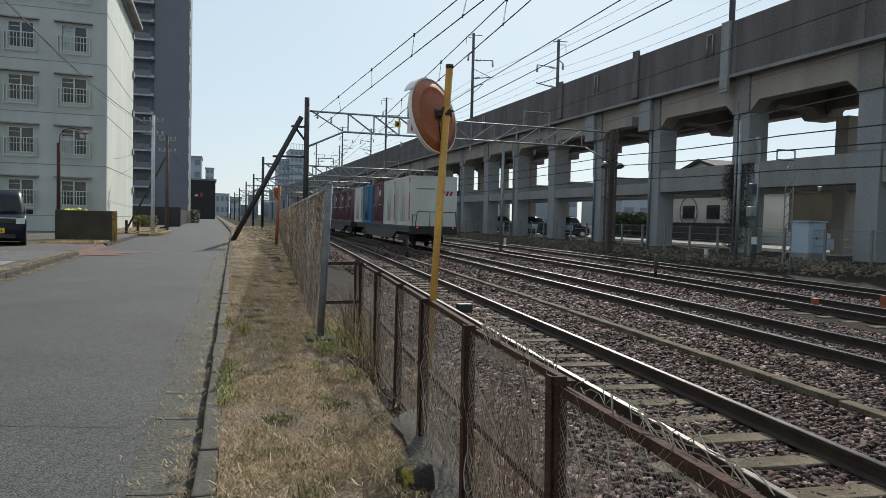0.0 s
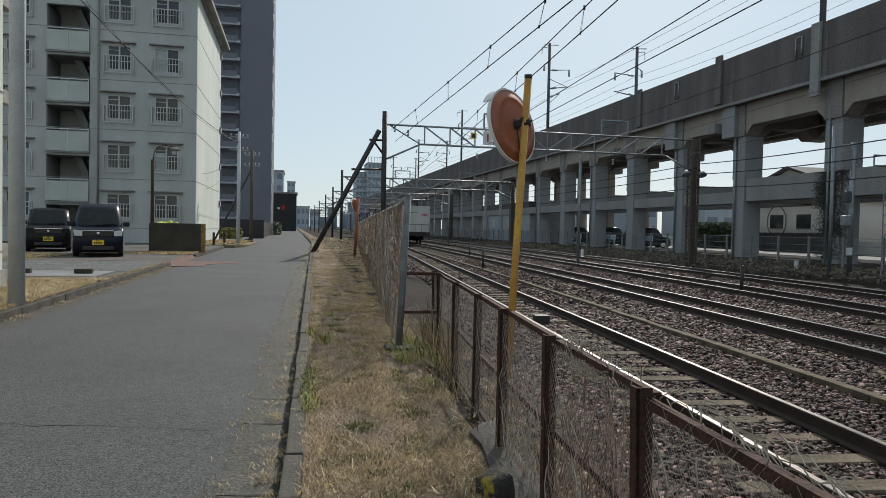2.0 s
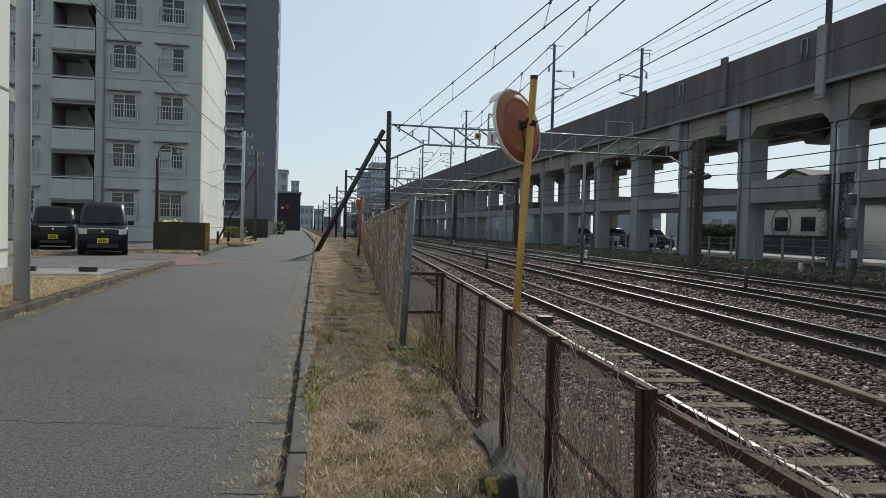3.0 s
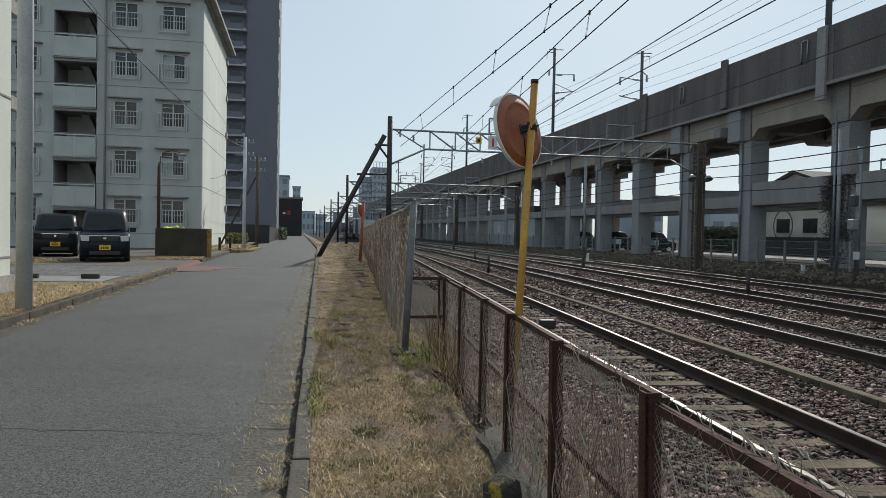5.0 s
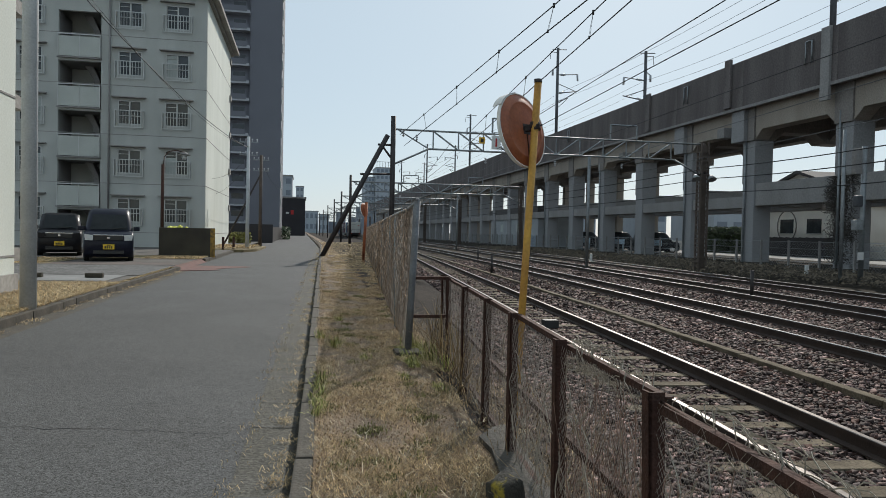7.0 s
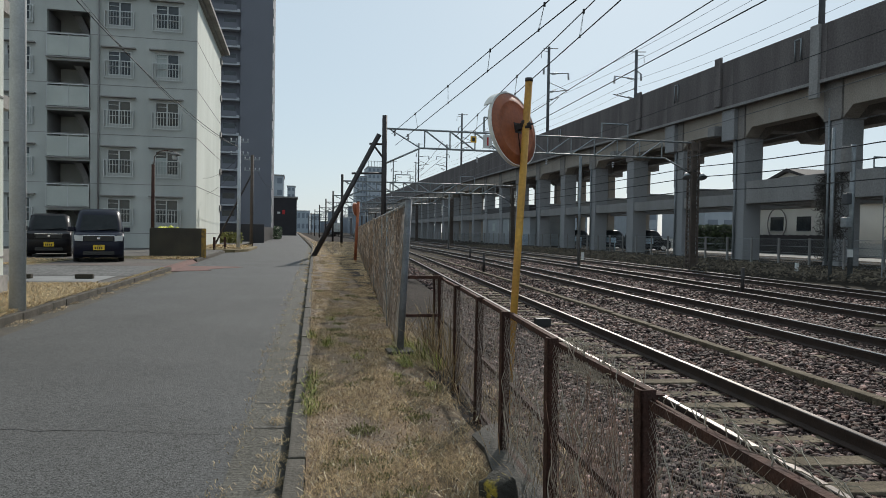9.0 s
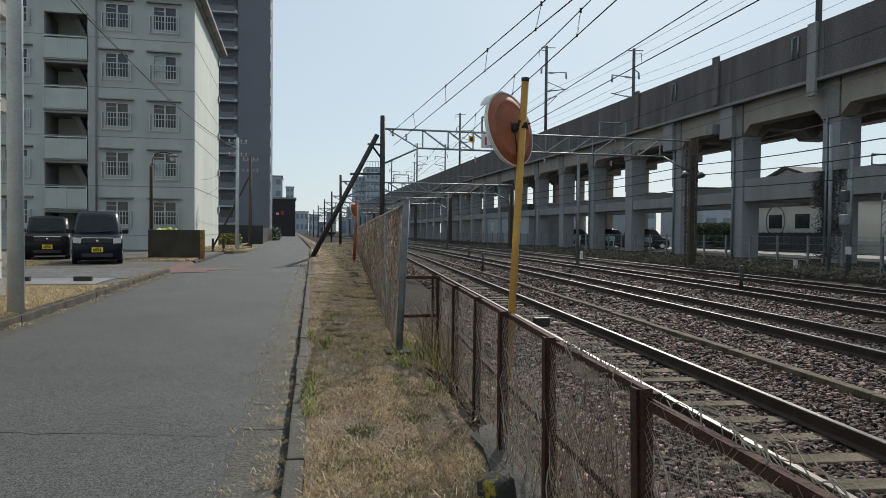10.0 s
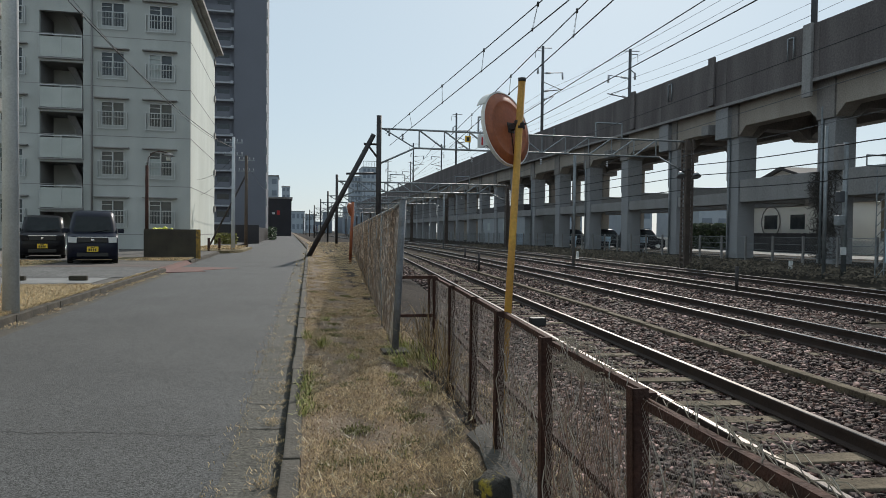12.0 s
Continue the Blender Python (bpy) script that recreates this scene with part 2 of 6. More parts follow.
REDPAVE = mk("faded_red_marking", (0.17, 0.079, 0.067), 0.95, var=0.5, scale=2.6, fine=50, bump=0.3, col2=(0.115, 0.072, 0.064))
WOODPOLE = mk("brown_pole", (0.11, 0.085, 0.07), 0.85, var=0.35, scale=3, fine=30, bump=0.2)
CABINET = mk("pale_blue_cabinet", (0.40, 0.48, 0.56), 0.55, var=0.1, scale=2, fine=20, bump=0.02)
GUARDBLUE = mk("pale_blue_guard_rail", (0.55, 0.70, 0.82), 0.5, var=0.2, scale=3, fine=20, bump=0)
HOUSEW = mk("white_house_wall", (0.80, 0.79, 0.74), 0.9, var=0.12, scale=0.6, fine=20, bump=0.05)
ROOFT = mk("dark_roof", (0.07, 0.065, 0.065), 0.8, var=0.3, scale=1, fine=10, bump=0.2)
SIGNY = mk("yellow_sign", (0.75, 0.42, 0.02), 0.5, var=0.05, bump=0)
SIGNB = mk("blue_sign", (0.02, 0.14, 0.42), 0.5, var=0.05, bump=0)


# ---- mesh helpers ----
def box(bm, x0, x1, y0, y1, z0, z1, m=None, bev=0.0):
    vs = [bm.verts.new((x, y, z)) for z in (z0, z1) for x, y in ((x0, y0), (x1, y0), (x1, y1), (x0, y1))]
    fs = [bm.faces.new([vs[i] for i in q]) for q in ((3, 2, 1, 0), (4, 5, 6, 7), (0, 1, 5, 4), (1, 2, 6, 5), (2, 3, 7, 6), (3, 0, 4, 7))]
    if bev:
        made = bmesh.ops.bevel(bm, geom=list({e for f in fs for e in f.edges}), offset=bev, segments=2, affect="EDGES", profile=0.6)
        vs = list({v for f in made["faces"] for v in f.verts} | {v for v in vs if v.is_valid})
    if m is not None:
        for v in vs:
            v.co = m @ v.co
    return bm


def tube(bm, p, q, r, n=8, r2=None, caps=True):
    p, q = Vector(p), Vector(q)
    d = (q - p).normalized()
    a = d.orthogonal().normalized()
    b = d.cross(a)
    rings = []
    for c, rr in ((p, r), (q, r if r2 is None else r2)):
        rings.append([bm.verts.new(c + (a * math.cos(2 * math.pi * i / n) + b * math.sin(2 * math.pi * i / n)) * rr) for i in range(n)])
    for i in range(n):
        f = bm.faces.new((rings[0][i], rings[0][(i + 1) % n], rings[1][(i + 1) % n], rings[1][i]))
        f.smooth = n > 5
    if caps:
        bm.faces.new(rings[0][::-1])
        bm.faces.new(rings[1])
    return bm


def prism(bm, outline, d0, d1, axis="x"):
    """Outline of (a, b) pairs pushed from d0 to d1 along an axis."""
    def co(a, b, d):
        return {"x": (d, a, b), "y": (a, d, b), "z": (a, b, d)}[axis]
    r0, r1 = [[bm.verts.new(co(a, b, d)) for a, b in outline] for d in (d0, d1)]
    n = len(outline)
    for i in range(n):
        bm.faces.new((r0[i], r0[(i + 1) % n], r1[(i + 1) % n], r1[i]))
    bm.faces.new(r0[::-1])
    bm.faces.new(r1)
    return bm


def part(name, bm, mat, parent=None, label="", m=None, fix=True):
    me = bpy.data.meshes.new(name)
    if fix:
        bmesh.ops.recalc_face_normals(bm, faces=bm.faces)
    bm.to_mesh(me)
    bm.free()
    me.materials.append(mat)
    ob = new(name, me)
    if parent is not None:
        ob.parent = parent
    if m is not None:
        ob.matrix_basis = m
    return tagged(ob, label)


def thing(name, label, category, group="", kind="", m=None):
    ob = new(name)
    ob.empty_display_size = 0.2
    if m is not None:
        ob.matrix_basis = m
    return tagged(ob, label, category, group, kind)


def solo(name, bm, mat, label, category, group="", kind="", m=None, fix=True):
    return tagged(part(name, bm, mat, None, "", m, fix), label, category, group, kind)


def raw(name, verts, faces, mat, parent=None, label=""):
    me = bpy.data.meshes.new(name)
    me.from_pydata(verts, [], faces)
    me.materials.append(mat)
    ob = new(name, me)
    if parent is not None:
        ob.parent = parent
    return tagged(ob, label)


def nb():
    return bmesh.new()


# ---- the plan ----
def bend(y):
    """Sideways shift of the railway along the road's direction."""
    y = min(y, 100.0)
    return 0.10 * y - 0.0005 * y * y


def track_x(y, k):
    if k == 1:
        return min(3.77 + 0.1 * y - 0.00018 * y * y, 7.6 + bend(y) - 0.0 if y > 95 else 99)
    return 7.6 + {2: 0.0, 3: 3.65, 4: 7.2}[k] + bend(y)


RAIL_Z = {1: -0.45, 2: -0.30, 3: -0.30, 4: -0.30}


def fence_x(y):
    return 0.84 + 0.085 * y


def tall_x(y):
    return 0.50 + 0.078 * y


def drift(y):
    """Sideways wander of the lane's verge side."""
    return -0.14 + 0.0275 * min(y, 60.0)


YS = [-30, -20, -12, -6, -3, -1] + [i * 1.0 for i in range(0, 40)] + [40 + 5 * i for i in range(0, 13)] + [120, 150, 200, 300, 420]


def strip(name, cols, mat, label, category, ys=YS, kind="structure", rough=0.0):
    """Ground strip: cols of (x, z, share of the railway's bend, share of the verge's drift)."""
    cols = [c if len(c) == 4 else (*c, 0) for c in cols]
    vs = [(x + s * bend(y) + d * drift(y) + (random.uniform(-rough, rough) if 0 < j < len(cols) - 1 else 0), y, z + (random.uniform(-rough, rough) if 0 < j < len(cols) - 1 else 0))
          for y in ys for j, (x, z, s, d) in enumerate(cols)]
    n = len(cols)
    fs = [(i * n + j, i * n + j + 1, (i + 1) * n + j + 1, (i + 1) * n + j) for i in range(len(ys) - 1) for j in range(n - 1)]
    ob = raw(name, vs, fs, mat)
    for p in ob.data.polygons:
        p.use_smooth = True
    return tagged(ob, label, category, "", kind)


solo("ground", prism(nb(), [(-3000, -400), (3000, -400), (3000, 4000), (-3000, 4000)], -1.0, -0.8, "z"), WEEDY, "dull brown weedy earth reaching the horizon", "ground", kind="structure")
strip("road", [(-3.43, 0.0, 0), (-2.4, 0.012, 0), (-1.6, 0.018, 0), (-0.8, 0.012, 0, 0.5), (-0.28, 0.0, 0, 1)], ASPHALT, "worn grey asphalt lane with fine cracks", "road", kind="structure")
strip("gutter", [(-0.28, 0.004, 0, 1), (-0.12, -0.004, 0, 1), (-0.01, -0.006, 0, 1), (0.02, -0.03, 0, 1)], GUTTER, "worn concrete gutter strip with dirt and weeds", "gutter")
strip("lot_ground", [(-400, 0.13, 0), (-60, 0.13, 0), (-6, 0.13, 0), (-3.56, 0.12, 0)], LOT, "grey parking lot paving raised behind a kerb", "paving")
strip("verge", [(0.115, 0.06, 0, 1), (0.35, 0.07, 0, 0.9), (0.75, 0.05, 0.01, 0.5), (1.0, 0.02, 0.05), (1.0, 0.0, 0.3)], EARTH, "dry earth verge with thatch beside the fence", "verge", rough=0.012)
strip("ballast_bed", [(1.0, 0.0, 0.3), (1.3, -0.18, 0.6), (1.7, -0.40, 0.8), (2.3, -0.60, 1), (3.2, -0.64, 1), (4.4, -0.64, 1), (5.2, -0.58, 1), (6.2, -0.52, 1), (7.0, -0.475, 1), (8.4, -0.475, 1), (9.4, -0.5, 1), (10.6, -0.475, 1), (12.0, -0.475, 1),
                     (13.0, -0.49, 1), (14.2, -0.475, 1), (15.6, -0.475, 1), (16.6, -0.55, 1)], BALLAST, "brown-grey crushed stone ballast", "ballast", rough=0.012)
strip("far_side_ground", [(16.6, -0.55, 1), (18.5, -0.36, 0.8), (22, -0.3, 0.4), (26, -0.27, 0), (60, -0.25, 0), (300, -0.25, 0)], WEEDY, "dark weedy ground beneath the viaduct", "ground")

strip("back_lane", [(37.6, -0.24, 0), (41, -0.23, 0), (44.4, -0.24, 0)], mk("pale_lane_paving", (0.30, 0.295, 0.28), 0.9, var=0.3, scale=0.6, fine=20, bump=0.2), "pale sunlit lane behind the viaduct", "lane", ys=[-30, 0, 30, 60, 90, 130])

# fine transverse and wandering cracks in the lane
bm = bmesh.new()
for y0, xa, xb, sl in ((4.95, -3.3, -0.3, -0.18), (9.6, -2.6, -0.3, -0.1), (14.5, -3.0, -0.4, -0.05)):
    p = None
    x = xa
    while x < xb:
        q = (x, y0 + sl * (x - xa) + random.uniform(-0.03, 0.03))
        if p:
            z = 0.0195
            w = random.uniform(0.0025, 0.006)
            bm.faces.new([bm.verts.new(c) for c in ((p[0], p[1] - w, z), (q[0], q[1] - w, z), (q[0], q[1] + w, z), (p[0], p[1] + w, z))])
        p = q
        x += random.uniform(0.06, 0.16)
solo("road_crack", bm, INK, "dark hairline cracks across the asphalt", "crack", kind="structure", fix=False)
bm = bmesh.new()
for y0 in (2.6, 3.35, 4.55, 5.2, 6.1, 7.7, 9.7, 11.7, 13.7, 15.7):
    bm.faces.new([bm.verts.new(c) for c in ((drift(y0) - 0.27, y0, 0.0065), (drift(y0) - 0.01, y0 - 0.01, 0.0045), (drift(y0) - 0.01, y0 + 0.004, 0.0045), (drift(y0) - 0.27, y0 + 0.012, 0.0065))])
solo("gutter_joint", bm, INK, "dark open joints in the gutter slabs", "joint", kind="structure", fix=False)

# ---- the railway ----
def sweep(name, k, dx, prof, mat, parent, y0, y1, dz=0.0):
    ys = np.arange(y0, y1 + 0.1, 2.0 if y1 < 120 else 2.5)
    vs, n = [], len(prof)
    for y in ys:
        cx = track_x(y, k) + dx
        vs += [(cx + a, y, RAIL_Z[k] + dz + b) for a, b in prof]
    fs = [(i * n + j, i * n + (j + 1) % n, (i + 1) * n + (j + 1) % n, (i + 1) * n + j) for i in range(len(ys) - 1) for j in range(n)]
    return raw(name, vs, fs, mat, parent)


def railway(k):
    t = thing("rail_track", {1: "siding track with rusty-sided rails on old sleepers", 2: "main line track on concrete sleepers in ballast"}.get(k, "railway track with worn rails in ballast"), "railway track", "tracks")
    y1 = 96 if k == 1 else 240
    for sx in (-1, 1):
        g = sx * 0.566
        r = sweep("rail", k, g, [(-0.062, -0.15), (0.062, -0.15), (0.062, -0.137), (0.009, -0.118), (0.009, -0.045), (0.032, -0.036), (0.032, -0.006), (-0.032, -0.006), (-0.032, -0.036), (-0.009, -0.045), (-0.009, -0.118), (-0.062, -0.137)], RUSTRAIL, t, -14, y1)
        sweep("rail_head", k, g, [(-0.031, -0.006), (0.031, -0.006), (0.027, 0.0), (-0.027, 0.0)], DULLHEAD if k == 1 else RAILHEAD, r, -14, y1, 0.001)
    bm = nb()
    box(bm, -1.0, 1.0, -0.11, 0.11, -0.06, 0.06, bev=0.012)
    first = None
    rest = nb()
    rng = random.Random(10 + k)
    for i in range(150):
        y = -3 + i * 0.62
        if y > y1 - 2:
            break
        m = pose(track_x(y, k), y, RAIL_Z[k] - (0.212 if k == 1 else 0.225) + rng.uniform(-0.012, 0.012), 0, rng.uniform(-0.4, 0.4), -math.degrees(math.atan(0.1 - 0.001 * y)) + rng.uniform(-0.8, 0.8))
        if k <= 2 and y < 60:
            if first is None:
                first = part("sleeper", bm, SLEEPER, t, "weathered sleeper half sunk in ballast")
                first.matrix_basis = m
            else:
                o = first.copy()
                scene.collection.objects.link(o)
                o.matrix_basis = m
        elif k > 2:
            box(rest, -1.0, 1.0, -0.11, 0.11, -0.06, 0.06, m)
    if k > 2:
        bm.free()
        tagged(part("sleeper", rest, SLEEPER, t, "weathered sleepers sunk in ballast"), kind="stuff")
    else:
        rest.free()
    return t


for k in (1, 2, 3, 4):
    railway(k)

# concrete cable trough with lids between the first two tracks
trough = thing("cable_trough", "pale concrete cable trough with butted lids", "cable trough")
for i in range(110):
    y = -6 + i * 1.0
    x = 5.62 + bend(y)
    ang = -math.degrees(math.atan(0.1 - 0.001 * min(y, 100)))
    if i == 0:
        lid = part("lid", box(nb(), -0.075, 0.075, -0.496, 0.496, -0.14, 0.0, bev=0.012), SLEEPER, trough, m=pose(x, y, -0.47, 0, 0, ang))
    else:
        o = lid.copy()
        scene.collection.objects.link(o)
        o.matrix_basis = pose(x, y, -0.47 + random.uniform(-0.008, 0.008), 0, random.uniform(-1, 1), ang + random.uniform(-0.5, 0.5))


def ballast_stones(n, y0, y1, x0, x1, size, seed, power=1.0):
    """Many small angular stones over the bed."""
    rng = np.random.default_rng(seed)
    u = rng.random(n) ** power
    y = y0 + (y1 - y0) * u
    x = rng.uniform(x0, x1, n)
    sh = (0.10 * y - 0.0005 * y * y) * np.interp(x, [1.3, 1.7, 2.3], [0.6, 0.8, 1.0])
    xs = np.array([1.3, 1.7, 2.3, 3.2, 4.4, 5.2, 6.2, 7.0, 8.4, 9.4, 10.6, 12.0, 13.0, 14.2, 15.6, 16.6])
    zs = np.array([-0.18, -0.40, -0.60, -0.64, -0.64, -0.58, -0.52, -0.475, -0.475, -0.5, -0.475, -0.475, -0.49, -0.475, -0.475, -0.55])
    z = np.interp(x, xs, zs) + rng.uniform(-0.006, 0.016, n)
    base = np.array([(-1, -1, -1), (1, -1, -1), (1, 1, -1), (-1, 1, -1), (-1, -1, 1), (1, -1, 1), (1, 1, 1), (-1, 1, 1)], float) * 0.5
    s = size * rng.uniform(0.4, 1.4, (n, 1)) * np.stack([rng.uniform(0.8, 1.3, n), rng.uniform(0.6, 1.0, n), rng.uniform(0.45, 0.8, n)], 1)
    v = base[None] * s[:, None, :] * rng.uniform(0.65, 1.15, (n, 8, 1))
    a, b = rng.uniform(0, 6.28, n), rng.uniform(-0.6, 0.6, n)
    ca, sa, cb, sb = np.cos(a), np.sin(a), np.cos(b), np.sin(b)
    vx, vz = v[..., 0] * cb[:, None] + v[..., 2] * sb[:, None], -v[..., 0] * sb[:, None] + v[..., 2] * cb[:, None]
    v = np.stack([vx * ca[:, None] - v[..., 1] * sa[:, None] + (x + sh)[:, None], vx * sa[:, None] + v[..., 1] * ca[:, None] + y[:, None], vz + z[:, None]], 2)
    q = np.array([(3, 2, 1, 0), (4, 5, 6, 7), (0, 1, 5, 4), (1, 2, 6, 5), (2, 3, 7, 6), (3, 0, 4, 7)])
    f = (q[None] + 8 * np.arange(n)[:, None, None]).reshape(-1, 4)
    me = bpy.data.meshes.new("ballast_stones")
    me.vertices.add(n * 8)
    me.vertices.foreach_set("co", v.reshape(-1))
    me.loops.add(len(f) * 4)
    me.loops.foreach_set("vertex_index", f.reshape(-1).astype(np.int32))
    me.polygons.add(len(f))
    me.polygons.foreach_set("loop_start", np.arange(0, len(f) * 4, 4, dtype=np.int32))
    me.update(calc_edges=True)
    me.materials.append(STONE)
    return tagged(new("ballast_stones", me), "loose angular brown-grey ballast stones", "ballast", "", "stuff")


ballast_stones(112000, 1.5, 16.0, 1.9, 9.8, 0.054, 1, 1.35)
ballast_stones(68000, 12.0, 45.0, 2.35, 16.4, 0.074, 2, 1.5)
ballast_stones(13000, 0.6, 9.0, 1.3, 2.3, 0.05, 4, 1.2)
ballast_stones(11000, 12.0, 45.0, 16.4, 19.0, 0.09, 3, 1.3)

# ---- kerbs ----
kerb = thing("kerb_row", "worn concrete kerb stones along the verge", "kerb", "", "structure")
bmk = box(nb(), 0.02, 0.115, -0.297, 0.297, -0.12, 0.075, bev=0.012)
stone = part("kerb_stone", bmk, KERB, kerb, m=pose(drift(-2), -2, 0, 0, 0, -1.57))
for i in [-j for j in range(1, 40)] + list(range(1, 75)):
    o = stone.copy()
    scene.collection.objects.link(o)
    o.matrix_basis = pose(drift(-2 + i * 0.6) + random.uniform(-0.006, 0.006), -2 + i * 0.6, random.uniform(-0.008, 0.006), random.uniform(-0.4, 0.4), random.uniform(-1, 1), -1.57 + random.uniform(-0.5, 0.5))
solo("kerb_run", prism(nb(), [(0.02 + drift(42.7), 42.7), (0.115 + drift(42.7), 42.7), (0.115 + drift(60), 60), (0.115 + drift(60), 300), (0.02 + drift(60), 300), (0.02 + drift(60), 60)], -0.1, 0.072, "z"), KERB, "worn concrete kerb farther along the verge", "kerb", kind="structure")
kerb2 = thing("kerb_row", "pale concrete kerb stones before the parking lot", "kerb", "", "structure")
stone2 = part("kerb_stone", box(nb(), -3.56, -3.43, -0.299, 0.299, -0.1, 0.118, bev=0.01), DIRTYKERB, kerb2, m=pose(0, 2, 0))
for i in [-j for j in range(1, 46)] + list(range(1, 60)):
    o = stone2.copy()
    scene.collection.objects.link(o)
    y = 2 + i * 0.6
    o.matrix_basis = pose(random.uniform(-0.006, 0.006), y, random.uniform(-0.006, 0.004) - (0.09 if 21.2 < y < 27 else 0), random.uniform(-0.4, 0.4), 0, 0)


# ---- fences ----
def mesh_panel(name, x_of, y0, y1, z0, z1, pitch, r, mat, parent, sag=0.0, lean=0.0):
    """Woven diamond wire between y0 and y1."""
    vs, fs = [], []
    h = z1 - z0
    rng = random.Random(int(y0 * 10) + 3)
    n = int((y1 - y0 + h) / pitch)
    for d in (1, -1):
        for i in range(n):
            a = y0 - h + i * pitch
            ya, za, yb, zb = a, z0, a + h, z1
            if ya < y0:
                za += y0 - ya
                ya = y0
            if yb > y1:
                zb -= yb - y1
                yb = y1
            if zb - za < 0.02:
                continue
            if d < 0:
                ya, yb = y0 + y1 - ya, y0 + y1 - yb
            k = len(vs)
            j = rng.uniform(-0.004, 0.004)
            for yy, zz in ((ya, za), ((ya + yb) / 2, (za + zb) / 2), (yb, zb)):
                xx = x_of(yy) + d * r * 0.8 + j + lean * (zz - z0)
                for c in range(3):
                    t = 2.09 * c
                    vs.append((xx + r * math.cos(t), yy, zz + r * 1.4 * math.sin(t)))
            for s in (0, 3):
                for c in range(3):
                    fs.append((k + s + c, k + s + (c + 1) % 3, k + s + 3 + (c + 1) % 3, k + s + 3 + c))
    return raw(name, vs, fs, mat, parent)


OLDPOST = mk("dull_grey_post_paint", (0.20, 0.215, 0.235), 0.65, 0.2, var=0.4, scale=9, fine=60, bump=0.25, col2=(0.12, 0.12, 0.125))
tall = thing("chain_link_fence", "tall weathered chain-link fence with grey steel posts", "fence")
ty = [6.87, 7.5, 8.2] + [9.9 + 1.75 * i for i in range(0, 46)]
TOPZ = 1.5
for i, y in enumerate(ty):
    x = tall_x(y)
    bm = nb()
    lean = 0.0 if i == 0 else random.uniform(-0.015, 0.015)
    if i == 0:
        tube(bm, (x, y, -0.05), (x + 0.07, y, 1.56), 0.034, 12)
        tube(bm, (x + 0.07, y, 1.555), (x + 0.07, y, 1.585), 0.034, 12, 0.012)
    elif i > 2:
        tube(bm, (x + 0.03, y, -0.05), (x + 0.03 + lean, y, TOPZ), 0.022, 8)
    else:
        bm.free()
        continue
    part("post", bm, OLDPOST if i == 0 else GALVPAINT, tall)
bm = nb()
box(bm, tall_x(6.87) - 0.13, tall_x(6.87) + 0.13, 6.72, 7.0, -0.1, 0.09, bev=0.02)
part("footing", bm, DIRTYCONC, tall, "dark broken concrete footing")
bm = nb()
for a, b in zip(ty[:-1], ty[1:]):
    tube(bm, (tall_x(a) + (0.07 if a < 7 else 0.03), a, 1.55 if a < 7 else TOPZ), (tall_x(b) + 0.03, b, TOPZ), 0.02, 6)
part("top_rail", bm, GALVPAINT, tall)
for a in ty[3::3]:
    bm = tube(nb(), (tall_x(a) + 0.03, a, 1.1), (tall_x(a) - 0.05, a - 0.7, 0.0), 0.018, 6)
    part("brace", bm, GALVPAINT, tall)


mesh_panel("wire_mesh", tall_x, 6.9, 24.0, 0.04, 1.49, 0.052, 0.0029, WIREMAT, tall, lean=0.02)
mesh_panel("wire_mesh", tall_x, 24.0, 90.0, 0.04, 1.49, 0.10, 0.0055, WIREMAT, tall, lean=0.02)

low = thing("low_fence", "low rusty angle-iron fence with wire netting", "fence")
ly = [-0.4, 0.72, 1.82, 2.81, 3.76, 4.60, 5.62, 6.65, 7.15]


def angle_post(bm, x, y, z0, z1, s=0.05, tilt=0.0):
    for q in ((-s / 2, -s / 2 + 0.008, -s / 2, s / 2), (-s / 2, s / 2, -s / 2, -s / 2 + 0.008)):
        box(bm, x + q[0], x + q[1], y + q[2], y + q[3], z0, z1)


for i, y in enumerate(ly):
    bm = nb()
    angle_post(bm, 0, 0, -0.4, 0.815, 0.047)
    part("post", bm, RUST, low, m=pose(fence_x(y), y, 0, random.uniform(-1, 1), random.uniform(-1, 1), random.uniform(-4, 4)))
for z, nm, s in ((0.786, "top_rail", 0.036), (0.40, "middle_rail", 0.028), (0.03, "bottom_rail", 0.028)):
    for a, b in zip(ly[:-1], ly[1:]):
        sag = random.uniform(-0.012, 0.012)
        L = math.hypot(b - a, fence_x(b) - fence_x(a))
        s = 0.026 if nm == "top_rail" and b < 2.0 else s
        prof = [(-s / 2, -s / 2), (-s / 2 + 0.005, -s / 2), (-s / 2 + 0.005, s / 2 - 0.005), (s / 2, s / 2 - 0.005), (s / 2, s / 2), (-s / 2, s / 2)]
        part(nm, prism(nb(), prof, 0, L, "y"), RUST, low, m=Matrix.Translation((fence_x(a) + (0.03 if a > 1.5 else 0.002), a, z)) @ pose(0, 0, 0, math.degrees(sag), 0, -math.degrees(math.atan(0.085))))
bm = nb()
for z in (0.79, 0.775):
    tube(bm, (fence_x(-0.4), -0.4, z - 0.02), (fence_x(0.72), 0.72, z - 0.025), 0.004, 6)
    tube(bm, (fence_x(0.72), 0.72, z - 0.025), (fence_x(1.82), 1.82, z), 0.004, 6)
part("selvage_wire", bm, RUST, low, "thin rusty selvage wire")
mesh_panel("netting", lambda y: fence_x(y) - 0.01, -0.4, 7.15, 0.03, 0.79, 0.025, 0.0007, NETTING, low)
